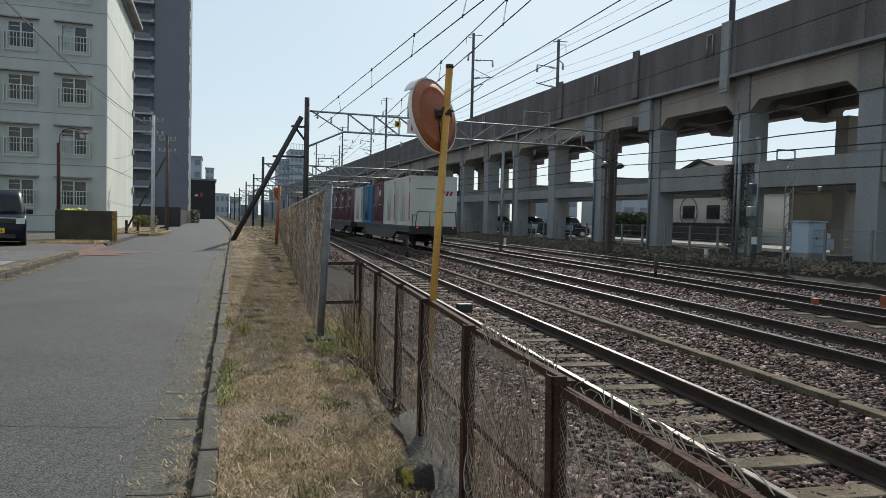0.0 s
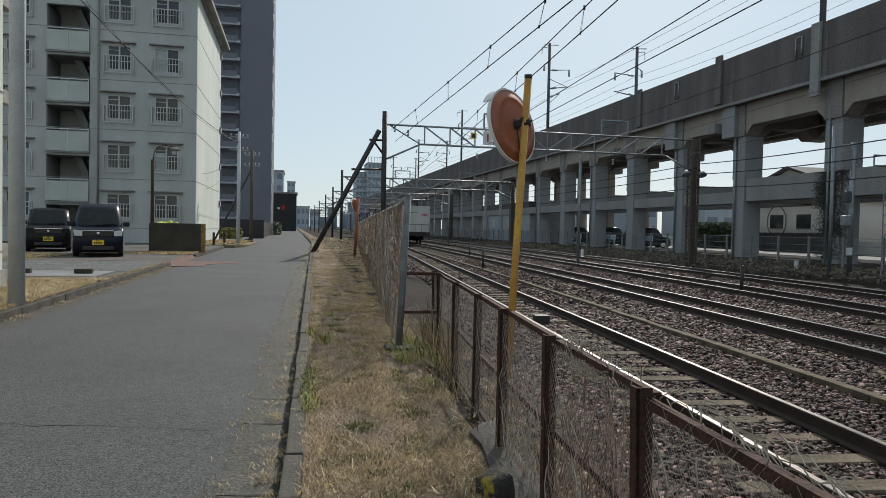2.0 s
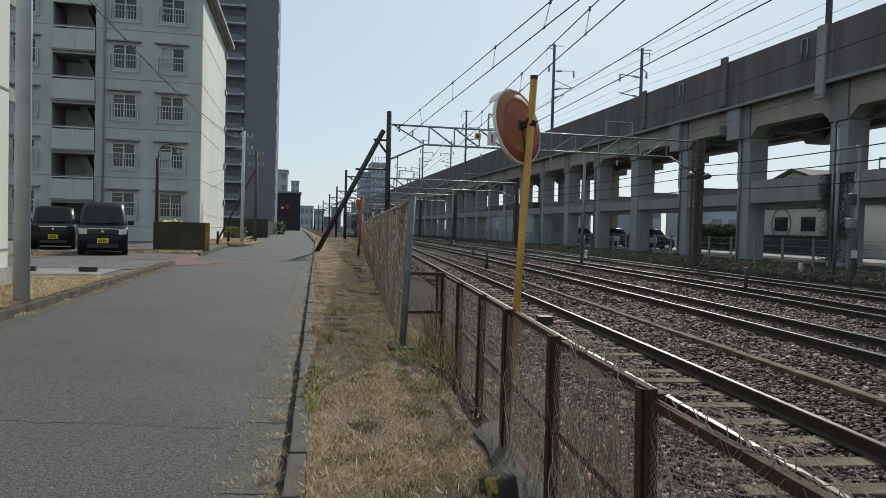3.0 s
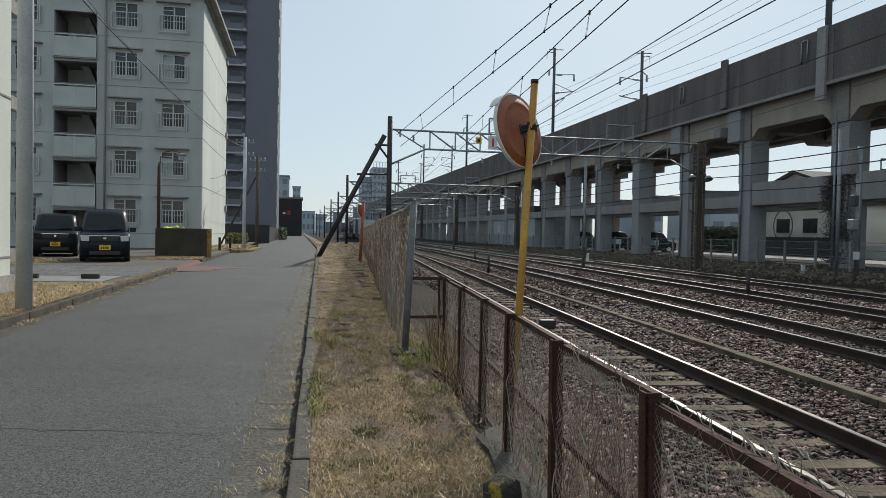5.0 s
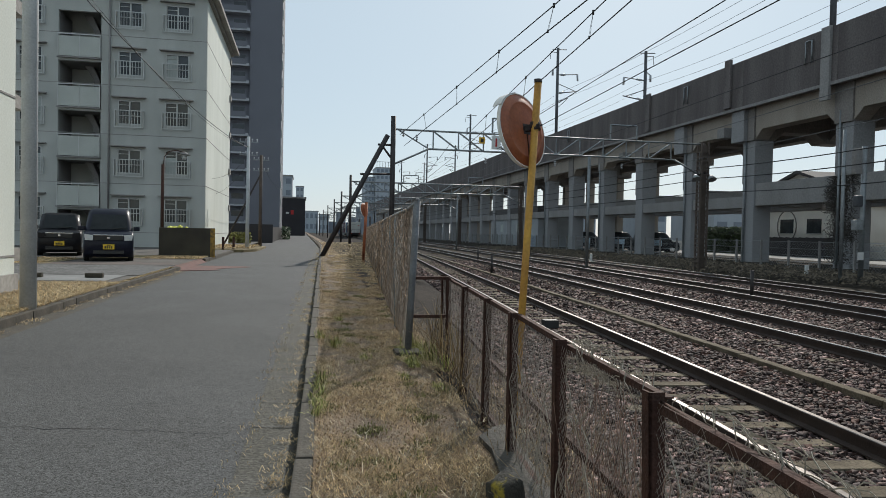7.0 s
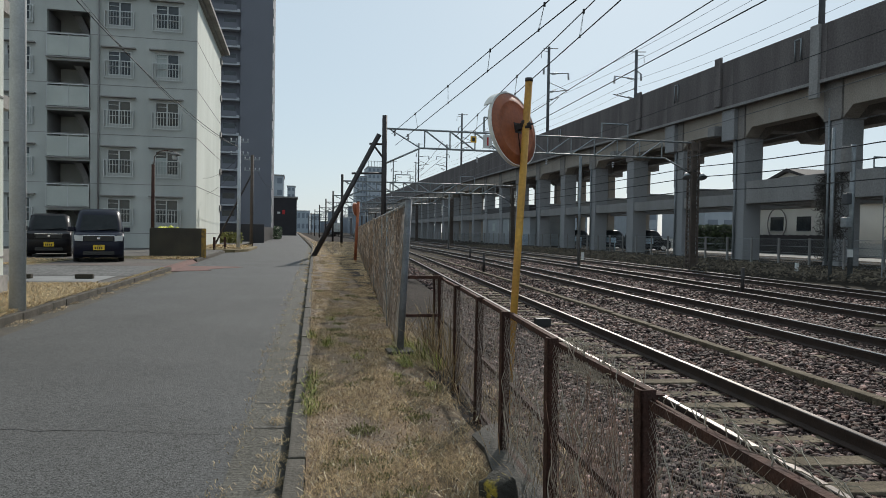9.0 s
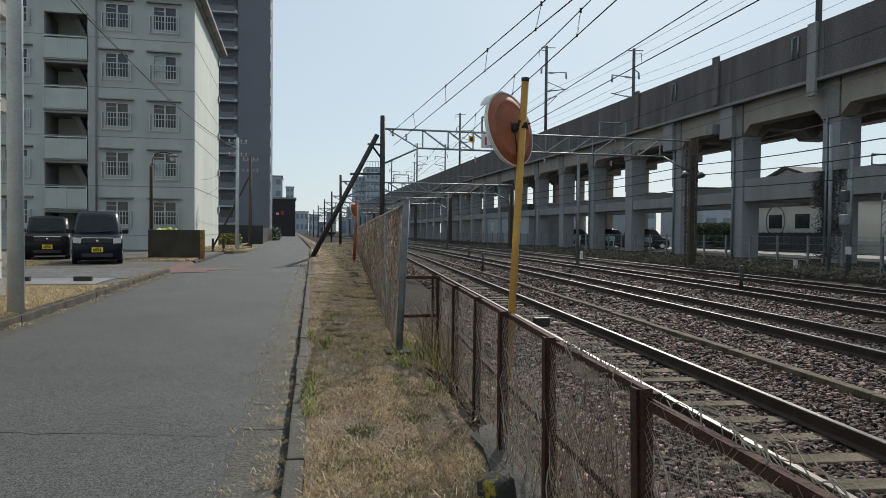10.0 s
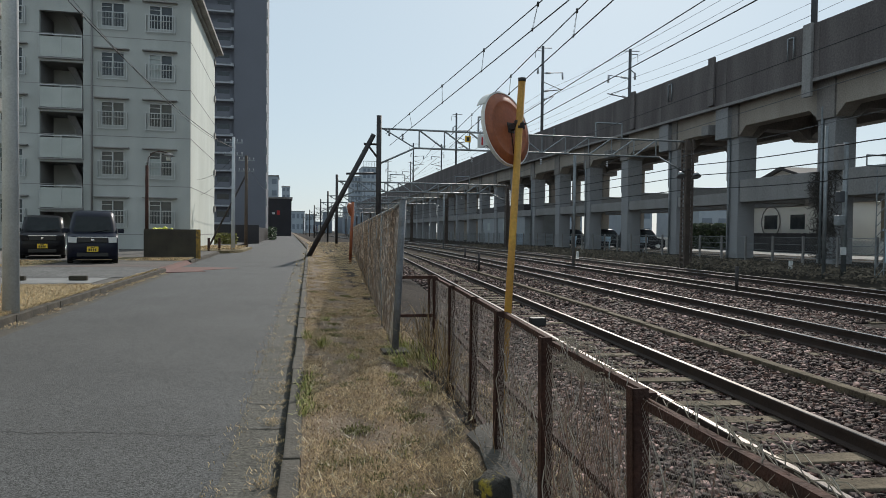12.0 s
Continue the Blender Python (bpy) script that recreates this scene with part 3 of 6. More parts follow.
for z in (0.80, 0.42):
    bm = box(nb(), tall_x(6.87) + 0.03, fence_x(7.15), 6.86, 6.9, z - 0.015, z + 0.015)
    part("gap_rail", bm, RUST, low, "rusty bar closing the gap to the tall fence")


def vines(name, n, y0, y1, mat, label, r, rise, sway, seed):
    """Thin wandering stems through the netting."""
    rng = random.Random(seed)
    bm = nb()
    for i in range(n):
        y = rng.uniform(y0, y1)
        p = Vector((fence_x(y) + rng.uniform(-0.02, 0.10), y, rng.uniform(-0.05, 0.25)))
        for s in range(rng.randint(5, 9)):
            q = p + Vector((rng.uniform(-0.02, 0.02), rng.uniform(-sway, sway), rise * rng.uniform(0.3, 1.2)))
            if q.z > 0.84:
                q.z = 0.84 - rng.uniform(0, 0.05)
            tube(bm, p, q, r, 4, caps=False)
            p = q
    return solo(name, bm, mat, label, "vine", kind="stuff")


vines("dead_vine", 75, 1.9, 2.8, VINE, "reddish-brown dead vines hanging in the netting", 0.0014, 0.10, 0.02, 41)
vines("dead_vine", 30, 0.5, 3.8, VINE, "sparse brown vines in the netting", 0.0018, 0.09, 0.06, 42)
vines("dry_twig", 80, 1.2, 4.2, TWIG, "bleached dry twigs behind the netting", 0.0026, 0.07, 0.07, 43)



def tangle(name, n, x_of, y0, y1, z0, z1, step, r, mat, label, seed, knots=5, crown=0.5, category="vine"):
    """Short curling dry stems caught in wire, thicker at the clumps."""
    rng = random.Random(seed)
    vs, fs = [], []
    for i in range(n):
        for _ in range(9):
            y, z = rng.uniform(y0, y1), z0 + (z1 - z0) * rng.random() ** crown
            if noise.noise(Vector((y * 0.9, z * 1.4, seed))) > rng.uniform(-0.35, 0.25):
                break
        p = Vector((x_of(y) + rng.uniform(-0.03, 0.06), y, z))
        a = rng.uniform(0, 6.283)
        for k in range(knots):
            a += rng.uniform(-0.9, 0.9)
            q = p + Vector((rng.uniform(-0.012, 0.012), math.cos(a) * step, math.sin(a) * step * 0.8))
            q.z = min(max(q.z, z0), z1 + 0.03)
            b = len(vs)
            for c in (p, q):
                vs += [(c.x + r, c.y, c.z), (c.x - r * 0.6, c.y, c.z + r), (c.x - r * 0.6, c.y + r * 0.5, c.z - r)]
            fs += [(b, b + 1, b + 4, b + 3), (b + 1, b + 2, b + 5, b + 4), (b + 2, b, b + 3, b + 5)]
            p = q
    return tagged(raw(name, vs, fs, mat), label, category, "", "stuff")


DRYVINE = mk("sun_bleached_vine", (0.46, 0.36, 0.27), 0.9, var=0.4, scale=6, fine=30, bump=0, col2=(0.24, 0.165, 0.115), island=True)
tangle("dead_vine", 420, tall_x, 7.0, 13.0, 0.05, 1.46, 0.05, 0.0022, DRYVINE, "bleached dead vines woven through the chain-link", 51, 6)
tangle("dead_vine", 1500, tall_x, 12.0, 42.0, 0.05, 1.46, 0.09, 0.0038, DRYVINE, "thick brown dead vines covering the chain-link", 52, 6)
tangle("dry_twig", 150, lambda y: fence_x(y) + 0.03, 0.9, 2.7, 0.72, 0.80, 0.04, 0.0016, TWIG, "bleached twigs curled round the top rail", 53, 6, 1.0)
# stone block with worn yellow and black paint by the fence, and the fence's base kerb
bm = box(nb(), -0.065, 0.065, -0.065, 0.065, -0.15, 0.2)
bmesh.ops.subdivide_edges(bm, edges=bm.edges[:], cuts=4, use_grid_fill=True)
for v in bm.verts:
    k = noise.noise(v.co * 18) * 0.012 + noise.noise(v.co * 50) * 0.005
    edge = sum(abs(c) > 0.06 for c in (v.co.x, v.co.y)) + (v.co.z > 0.195)
    v.co = Vector((v.co.x * (1 + k / 0.08), v.co.y * (1 + k / 0.08), v.co.z + k)) * (0.93 if edge >= 2 else 1.0)
for f in bm.faces:
    f.smooth = True
mossy = mk("worn_yellow_black_paint", (0.30, 0.235, 0.03), 0.9, var=0.4, scale=11, fine=70, bump=0.5, col2=(0.04, 0.037, 0.03))
for nd in mossy.node_tree.nodes:
    if nd.bl_idname == "ShaderNodeValToRGB":
        nd.color_ramp.elements[0].position, nd.color_ramp.elements[1].position = 0.56, 0.63
solo("boundary_stake", bm, mossy, "leaning dark concrete stake with worn yellow paint", "concrete stake", m=pose(0.93, 3.03, -0.03, 4, -13, 24))
# broken-edged concrete footing slab below the low fence
rng = random.Random(8)
left = [(fence_x(y) - 0.12 + rng.uniform(-0.02, 0.02), y) for y in (-1.0, 0.2, 1.2, 2.2, 2.9, 3.4, 3.8, 4.05)]
right = [(fence_x(y) + 0.07 + rng.uniform(-0.02, 0.02), y) for y in (4.3, 3.4, 2.4, 1.4, 0.2, -1.0)]
solo("fence_footing", prism(nb(), left + [(fence_x(4.2) - 0.03, 4.22)] + right, -0.3, 0.045, "z"), speckle(mk("footing_concrete", (0.095, 0.088, 0.078), 0.9, var=0.4, scale=3, fine=40, bump=0.4), 120, 0.7, 1.3), "grey concrete footing slab beneath the low fence", "footing")


# ---- convex mirrors ----
def mirror(m, post_mat, disc_mat, height, r, disc_z, yaw, lean, pr=0.021):
    t = thing("traffic_mirror", "round convex mirror with orange back on a yellow pole" if post_mat is YELLOW else "round convex mirror on a rusty orange pole", "traffic mirror", "mirrors", m=m)
    tube_bm = tube(nb(), (0, 0, -0.1), (lean, 0, height), pr, 14)
    p = part("pole", tube_bm, post_mat, t)
    part("cap", tube(nb(), (lean, 0, height), (lean, 0, height + 0.02), pr * 1.08, 14), DARKSTEEL, p)
    lx = lean * disc_z / height
    tf = pose(lx, 0, disc_z, 0, 0, yaw) @ pose(0.008, 0.085, 0, 0, 0, 0) @ pose(0, 0, 0, -11, 0, 0)
    bm = nb()
    n, rows = 48, []
    for rr, yy in ((0.0, -0.022), (0.3, -0.021), (0.55, -0.0185), (0.74, -0.0145), (0.76, -0.0165), (0.78, -0.0135), (0.985, 0.0), (1.0, 0.006)):
        rows.append([bm.verts.new((rr * r * math.cos(6.2832 * i / n), yy, rr * r * math.sin(6.2832 * i / n))) for i in range(n)] if rr else [bm.verts.new((0, yy, 0))])
    for a, b in zip(rows[:-1], rows[1:]):
        for i in range(n):
            f = bm.faces.new((a[0], b[i], b[(i + 1) % n]) if len(a) == 1 else (a[i], b[i], b[(i + 1) % n], a[(i + 1) % n]))
            f.smooth = True
    part("back_shell", bm, disc_mat, t, m=tf)
    bm = nb()
    rows = []
    for rr in (0, 0.25, 0.5, 0.75, 0.97):
        yy = 0.012 + 0.05 * (1 - rr * rr)
        rows.append([bm.verts.new((rr * r * math.cos(6.2832 * i / n), yy, rr * r * math.sin(6.2832 * i / n))) for i in range(n)] if rr else [bm.verts.new((0, yy, 0))])
    for a, b in zip(rows[:-1], rows[1:]):
        for i in range(n):
            f = bm.faces.new((a[0], b[i], b[(i + 1) % n]) if len(a) == 1 else (a[i], b[i], b[(i + 1) % n], a[(i + 1) % n]))
            f.smooth = True
    part("mirror_face", bm, MIRROR, t, "convex mirror glass", m=tf)
    bm = nb()
    for i in range(n):
        a0, a1 = 6.2832 * i / n, 6.2832 * (i + 1) / n
        q = [(r * k * math.cos(a), y, r * k * math.sin(a)) for a in (a0, a1) for k, y in ((1.0, 0.0), (1.025, 0.0), (1.025, 0.022), (1.0, 0.022))]
        v = [bm.verts.new(c) for c in q]
        for j in range(4):
            bm.faces.new((v[j], v[(j + 1) % 4], v[4 + (j + 1) % 4], v[4 + j]))
    bmesh.ops.remove_doubles(bm, verts=bm.verts, dist=1e-5)
    part("rim", bm, WHITEP, t, "pale weathered rim", m=tf)
    bm = nb()
    for i in range(18):
        a0, a1 = radians(96 + i * 48 / 18), radians(96 + (i + 1) * 48 / 18)
        q = [(r * k * math.cos(a), y, r * k * math.sin(a)) for a in (a0, a1) for k, y in ((1.03, 0.0), (1.05, 0.0), (1.06, 0.06), (1.04, 0.06))]
        v = [bm.verts.new(c) for c in q]
        for j in range(4):
            bm.faces.new((v[j], v[(j + 1) % 4], v[4 + (j + 1) % 4], v[4 + j]))
    bmesh.ops.remove_doubles(bm, verts=bm.verts, dist=1e-5)
    part("visor", bm, WHITEP, t, "white visor", m=tf)
    bm = nb()
    box(bm, -0.018, 0.018, -0.085, -0.02, -0.016, 0.016)
    box(bm, -0.03, 0.03, -0.024, -0.016, -0.03, 0.03)
    tube(bm, (0, -0.085, -0.025), (0, -0.085, 0.025), 0.028, 12)
    for b in (-0.05, 0.05):
        tube(bm, (b * 0.3, -0.12, 0), (b * 0.3, -0.06, 0), 0.006, 6)
    part("bracket", bm, DARKSTEEL, t, "black clamp bracket", m=tf)
    bm = nb()
    tube(bm, (0, -0.018, -r * 0.72), (0, -0.022, -0.03), 0.004, 6)
    part("drip_stain", bm, RUST, t, "rust-stained seam", m=tf)
    return t


mirror(pose(1.185, 3.83, 0.0), YELLOW, ORANGE, 2.108, 0.212, 1.848, 37, 0.108)
mirror(pose(2.50, 29.3, 0.0), mk("rusty_orange_paint", (0.42, 0.12, 0.04), 0.7, var=0.5, scale=5, fine=40, bump=0.2, col2=(0.2, 0.06, 0.03)), ORANGE, 2.45, 0.30, 2.13, 56, 0.1, 0.06)

# ---- the viaduct ----
VX = 29.0                      # face of the parapet
TOP, LIP = 13.3, 10.2          # top and foot of the parapet
via = thing("railway_viaduct", "long stained concrete railway viaduct on square columns", "viaduct", "", "structure")
PITCH, Y0 = 8.6, 35.0
ks = list(range(-7, 32))


def bent_y(k):
    """Near edge of each bent; the spans shorten past the lane."""
    return Y0 + PITCH * k if k < 2 else 51.3 + 8.15 * (k - 2)


def again(src, m):
    """One more piece of the same shape."""
    o = src.copy()
    scene.collection.objects.link(o)
    o.matrix_basis = m
    return o


part("deck", box(nb(), 0.26, 8.6, -40, 300, LIP - 0.02, LIP + 0.45), SOFFITSHADE, via, m=pose(VX, 0, 0))
par = lip = colmesh = None
for k in ks:
    y, yp = bent_y(k), Y0 + PITCH * k - 0.6
    if par is None:
        par = part("parapet_panel", box(nb(), 0.0, 0.24, 0.012, PITCH - 0.012, LIP - TOP, 0.0), CONCDARK, via, "dark stained parapet", m=pose(VX, yp, TOP))
        lip = part("parapet_lip", box(nb(), -0.08, 0.24, 0.0, PITCH, -0.2, -0.005, bev=0.02), CONC, via, "drip lip", m=pose(VX, yp, LIP))
        # column with a slightly wider head
        bm = box(nb(), 0, 1.3, -1.25, 0, -0.6, 7.86, bev=0.04)
        box(bm, -0.03, 1.33, -1.28, 0.03, 5.03, 7.86)
        colmesh = part("column", bm, COLUMN, via, "square grey concrete column", m=pose(VX + 0.6, y, 0))
        cross = part("crosshead", prism(nb(), [(0.45, LIP - 0.03), (0.45, 7.88), (2.0, 7.88), (2.7, 8.5), (5.2, 8.5), (5.9, 7.88), (7.5, 7.88), (7.5, LIP - 0.03)], -1.3, 0.05, "y"), SOFFITSHADE, via, m=pose(VX, y, 0))
        girder = part("edge_girder", prism(nb(), [(-1.32, 7.95), (-2.0, 8.55), (-PITCH + 0.75, 8.55), (-PITCH + 0.07, 7.95), (-PITCH + 0.07, LIP - 0.03), (-1.32, LIP - 0.03)], 0.0, 1.0, "x"), GIRDER, via, "buff edge girder", m=pose(VX + 0.55, y, 0))
        far_g = part("inner_girder", prism(nb(), [(-1.32, 8.05), (-1.7, 8.4), (-PITCH + 0.45, 8.4), (-PITCH + 0.07, 8.05), (-PITCH + 0.07, LIP - 0.03), (-1.32, LIP - 0.03)], 0.0, 1.0, "x"), SOFFITSHADE, via, m=pose(VX + 6.2, y, 0))
        tie = part("tie_beam", box(nb(), 0.1, 1.15, -PITCH + 0.035, -1.285, 3.5, 5.0, bev=0.03), CONC, via, m=pose(VX + 0.6, y, 0))
        tie_low = part("tie_beam", box(nb(), 0.1, 1.15, -PITCH + 0.035, -1.285, 3.4, 4.2, bev=0.03), CONC, via, m=pose(VX + 6.0, y, 0))
        tie2 = part("cross_tie", box(nb(), 1.35, 5.37, -1.15, -0.1, 3.5, 5.0, bev=0.03), CONC, via, m=pose(VX + 0.6, y, 0))
        bxp = part("bearing_box", box(nb(), -0.25, 0.43, -0.35, 0.5, 8.3, 9.0, bev=0.03), CONC, via, "grey bracket box", m=pose(VX, y + 1.4, 0))
        bearing = part("bearing_block", box(nb(), 0.14, 1.2, -0.6, 0.8, 7.875, LIP - 0.21, bev=0.03), COLUMN, via, "grey bearing block over the column", m=pose(VX, y, 0))
        innermesh = part("inner_column", box(nb(), 0, 0.8, -0.9, 0, -0.6, 7.86, bev=0.04), GIRDER, via, "slim inner column", m=pose(VX + 6.0, y, 0))
    else:
        again(par, pose(VX, yp, TOP))
        again(lip, pose(VX, yp, LIP))
        for src, x in ((colmesh, 0.6), (innermesh, 6.0), (cross, 0.0), (girder, 0.55), (far_g, 6.2), (tie if k < 2 else tie_low, 0.6), (tie if k < 2 else tie_low, 6.0), (tie2, 0.6)):
            # two bents stand askew over the lane that passes beneath
            again(src, pose(VX + x, y - (2.2 if k in (0, 1) and src is innermesh else 0), 0))
        if k in (1, 2):
            again(bearing, pose(VX, y, 0))
        if k in (1, 3):
            again(bxp, pose(VX, y + 1.4, 0))
part("far_parapet", box(nb(), 8.7, 8.9, -40, 300, LIP - 0.2, TOP - 0.3), CONCDARK, via, m=pose(VX, 0, 0))
for y, lo, hi in ((35.2, -4.1, 0.05), (44.6, -3.0, 0.35), (56.2, -3.0, 0.2)):
    part("pilaster", box(nb(), -0.18, -0.005, -0.35, 0.35, lo, hi, bev=0.02), CONCDARK if y > 40 else CONC, via, m=pose(VX, y, TOP))
for y in (36.6, 50.1, 74.6):
    bm = nb()
    for dy in (-0.25, 0.25):
        tube(bm, (VX - 0.12, y + dy, 11.6), (VX - 0.12, y + dy, 12.9), 0.05, 8)
    tube(bm, (VX - 0.12, y - 0.25, 12.9), (VX - 0.12, y + 0.25, 12.9), 0.05, 8)
    part("vent_pipe", bm, GALV, via, "paired grey vent pipes")
for k in (0, 1, 2, 4, 6):
    y = bent_y(k)
    part("drain_pipe", tube(nb(), (VX + 0.48, y - 0.4, -0.4), (VX + 0.48, y - 0.4, 8.6), 0.07, 8), GALV, via, "grey drain pipe")


tangle("dead_ivy", 900, lambda y: VX + 0.57, 33.72, 35.0, 0.0, 4.9, 0.16, 0.011, mk("dead_ivy_bark", (0.06, 0.052, 0.045), 0.95, var=0.4, bump=0, island=True), "dead ivy climbing a viaduct column", 54, 7, 0.8, "ivy")


def via_mast(x, y, top, arm):
    t = thing("catenary_mast", "grey steel catenary mast on the viaduct", "mast", "viaduct masts")
    part("pole", tube(nb(), (x, y, 10.65), (x, y, top), 0.19, 10, 0.16), MASTSTEEL, t)
    for p, q, r in (((0, -3.2), (2.6, -3.0), 0.05), ((0, -5.4), (2.6, -5.0), 0.06), ((0, -4.2), (2.2, -5.0), 0.04), ((0, -0.6), (-0.9, -0.5), 0.04), ((-0.9, -0.5), (-0.95, -1.4), 0.03), ((0, -6.4), (1.4, -5.9), 0.05), ((0, -2.2), (-0.6, -2.6), 0.05)):
        part("arm", tube(nb(), (x + arm * p[0], y, top + p[1]), (x + arm * q[0], y, top + q[1]), r, 6), MASTSTEEL, t)
    for a, b, c, d in ((0.3, 5.35, 0.9, 5.2), (0.4, 3.18, 1.0, 3.12), (-0.6, 2.6, -0.62, 3.3), (2.5, 3.0, 2.55, 3.8)):
        part("insulator", tube(nb(), (x + arm * a, y, top - b), (x + arm * c, y, top - d), 0.12, 8), CERAMIC, t)
    part("strut", tube(nb(), (x, y, top - 7.2), (x + arm * 1.4, y, top - 5.9), 0.04, 6), MASTSTEEL, t)
    part("cap_arm", tube(nb(), (x - 0.7, y, top - 0.25), (x + 1.1, y, top - 0.15), 0.05, 6), MASTSTEEL, t)


via_mast(VX + 0.6, 35.6, 22.0, 1)
via_mast(VX + 0.6, 80.5, 23.6, 1)
via_mast(VX + 7.6, 72.0, 21.6, -1)
for y in (125, 170, 215):
    via_mast(VX + 0.6, y, 22.8, 1)
    via_mast(VX + 7.6, y, 22.8, -1)


# ---- overhead line gantries ----
def gantry(y, x0, x1, top, big=False):
    t = thing("overhead_gantry", "steel lattice gantry carrying the overhead line", "gantry", "gantries")
    zt, zb = top - 0.6, top - 1.45
    part("post", tube(nb(), (x0, y, -0.5), (x0, y, top), 0.13, 10, 0.12), DARKSTEEL, t, "dark rusty steel post")
    bm = nb()
    r = 0.045 if y < 40 else 0.07
    tube(bm, (x0, y, zt), (x1, y, zt), r, 6)
    tube(bm, (x0 + 1.7, y, zb), (x1 - 1.6, y, zb), r, 6)
    tube(bm, (x0, y, zb - 0.8), (x0 + 1.7, y, zb), r, 6)
    tube(bm, (x1, y, zb - 0.8), (x1 - 1.6, y, zb), r, 6)
    part("chord", bm, GALV, t)
    n = 10
    xs = [x0 + 1.9 + (x1 - 1.8 - x0 - 1.9) * i / n for i in range(n + 1)]
    bm = nb()
    tube(bm, (x0 + 0.2, y, zt), (x0 + 1.7, y, zb), r * 0.7, 5)
    for i, a in enumerate(xs):
        tube(bm, (a, y, zb), (a, y, zt), r * 0.75, 5)
        if i < n:
            tube(bm, (a, y, zt if i < n // 2 else zb), (xs[i + 1], y, zb if i < n // 2 else zt), r * 0.85, 5)
    part("lattice", bm, GALV, t)
    bm = nb()
    for a in (-0.19, 0.19):
        for b in (-0.19, 0.19):
            box(bm, x1 + a - 0.04, x1 + a + 0.04, y + b - 0.04, y + b + 0.04, -0.5, zt + 0.1)
    box(bm, x1 - 0.11, x1 + 0.15, y - 0.1, y + 0.1, -0.5, zt)
    for i in range(26):
        z = -0.2 + i * (zt / 26)
        box(bm, x1 - 0.2, x1 + 0.2, y - 0.225, y - 0.215, z, z + 0.08)
        box(bm, x1 - 0.225, x1 - 0.215, y - 0.2, y + 0.2, z, z + 0.08)
    part("lattice_column", bm, WOODPOLE, t, "brown rusty lattice column")
    bm = nb()
    mid = x0 + (x1 - x0) * 0.62
    tube(bm, (mid, y + 0.3, -0.4), (mid, y + 0.3, zb), 0.08, 8)
    part("middle_post", bm, GALV, t)
    for f in (0.3, 0.68):
        bm = nb()
        xx = x0 + (x1 - x0) * f
        for a, b in (((xx, zt), (xx, zt + 0.75)), ((xx + 1.4, zt), (xx + 1.4, zt + 0.75)), ((xx, zt + 0.75), (xx + 1.4, zt + 0.75))):
            tube(bm, (a[0], y, a[1]), (b[0], y, b[1]), 0.045, 5)
        part("hanger_frame", bm, GALV, t)
    for f, dz in ((0.03, 0.8), (0.07, 0.65), (0.28, -0.3), (0.5, -0.3), (0.72, -0.3)):
        xx, zc = x0 + (x1 - x0) * f, zb + dz
        rings = [(0.02, 0.0), (0.065, -0.04), (0.02, -0.09), (0.065, -0.13), (0.02, -0.18), (0.065, -0.22), (0.02, -0.28)]
        bm = nb()
        rows = [[bm.verts.new((xx + rr * math.cos(0.785 * i), y + rr * math.sin(0.785 * i), zc + dzz)) for i in range(8)] for rr, dzz in rings]
        for p, q in zip(rows[:-1], rows[1:]):
            for i in range(8):
                bm.faces.new((p[i], p[(i + 1) % 8], q[(i + 1) % 8], q[i]))
        part("insulator", bm, CERAMIC, t)
    return t


g1 = gantry(32.9, 4.1, 20.04, 6.64)
for x in (19.45, 20.32):
    fl = part("floodlight", tube(nb(), (x, 32.62, 4.45), (x, 32.5, 4.22), 0.08, 14, 0.24), GALVPAINT, g1, "grey floodlight on a bracket")
    part("bracket", tube(nb(), (x, 32.64, 4.45), (20.04, 32.8, 4.6), 0.035, 6), DARKSTEEL, fl)
bm = nb()
tube(bm, (0.86, 32.9, -0.05), (3.85, 32.9, 5.75), 0.115, 10)
part("stay", bm, DARKSTEEL, g1, "dark slanting stay")
bm = nb()
tube(bm, (2.6, 32.9, 3.9), (4.1, 32.9, 3.95), 0.05, 6)
tube(bm, (3.4, 32.9, 5.3), (4.1, 32.9, 5.3), 0.05, 6)
tube(bm, (3.55, 32.9, 5.3), (4.1, 32.9, 4.6), 0.05, 6)
part("stay_bracket", bm, DARKSTEEL, g1)
s = part("sign_plate", box(nb(), -0.14, 0.14, -0.02, 0.02, -0.15, 0.15), SIGNY, g1, "yellow sign plate", m=pose(8.35, 32.8, 5.7))
part("mark", box(nb(), -0.07, 0.07, -0.004, 0, -0.09, 0.09), INK, s, m=pose(0, -0.022, 0))
s = part("sign_plate", box(nb(), -0.22, 0.22, -0.02, 0.02, -0.35, 0.3), WHITEP, g1, "white sign plate", m=pose(9.05, 32.8, 5.65))
part("mark", box(nb(), -0.04, 0.04, -0.004, 0, -0.22, 0.18), CRED, s, m=pose(0, -0.022, 0))
for y, x0, top in ((66, 4.35, 6.45), (97, 5.2, 6.6), (128, 5.6, 6.9), (160, 5.6, 6.9), (195, 5.6, 6.9), (235, 5.6, 6.9), (280, 5.6, 6.9)):
    gantry(y, x0, x0 + 16.5, top)


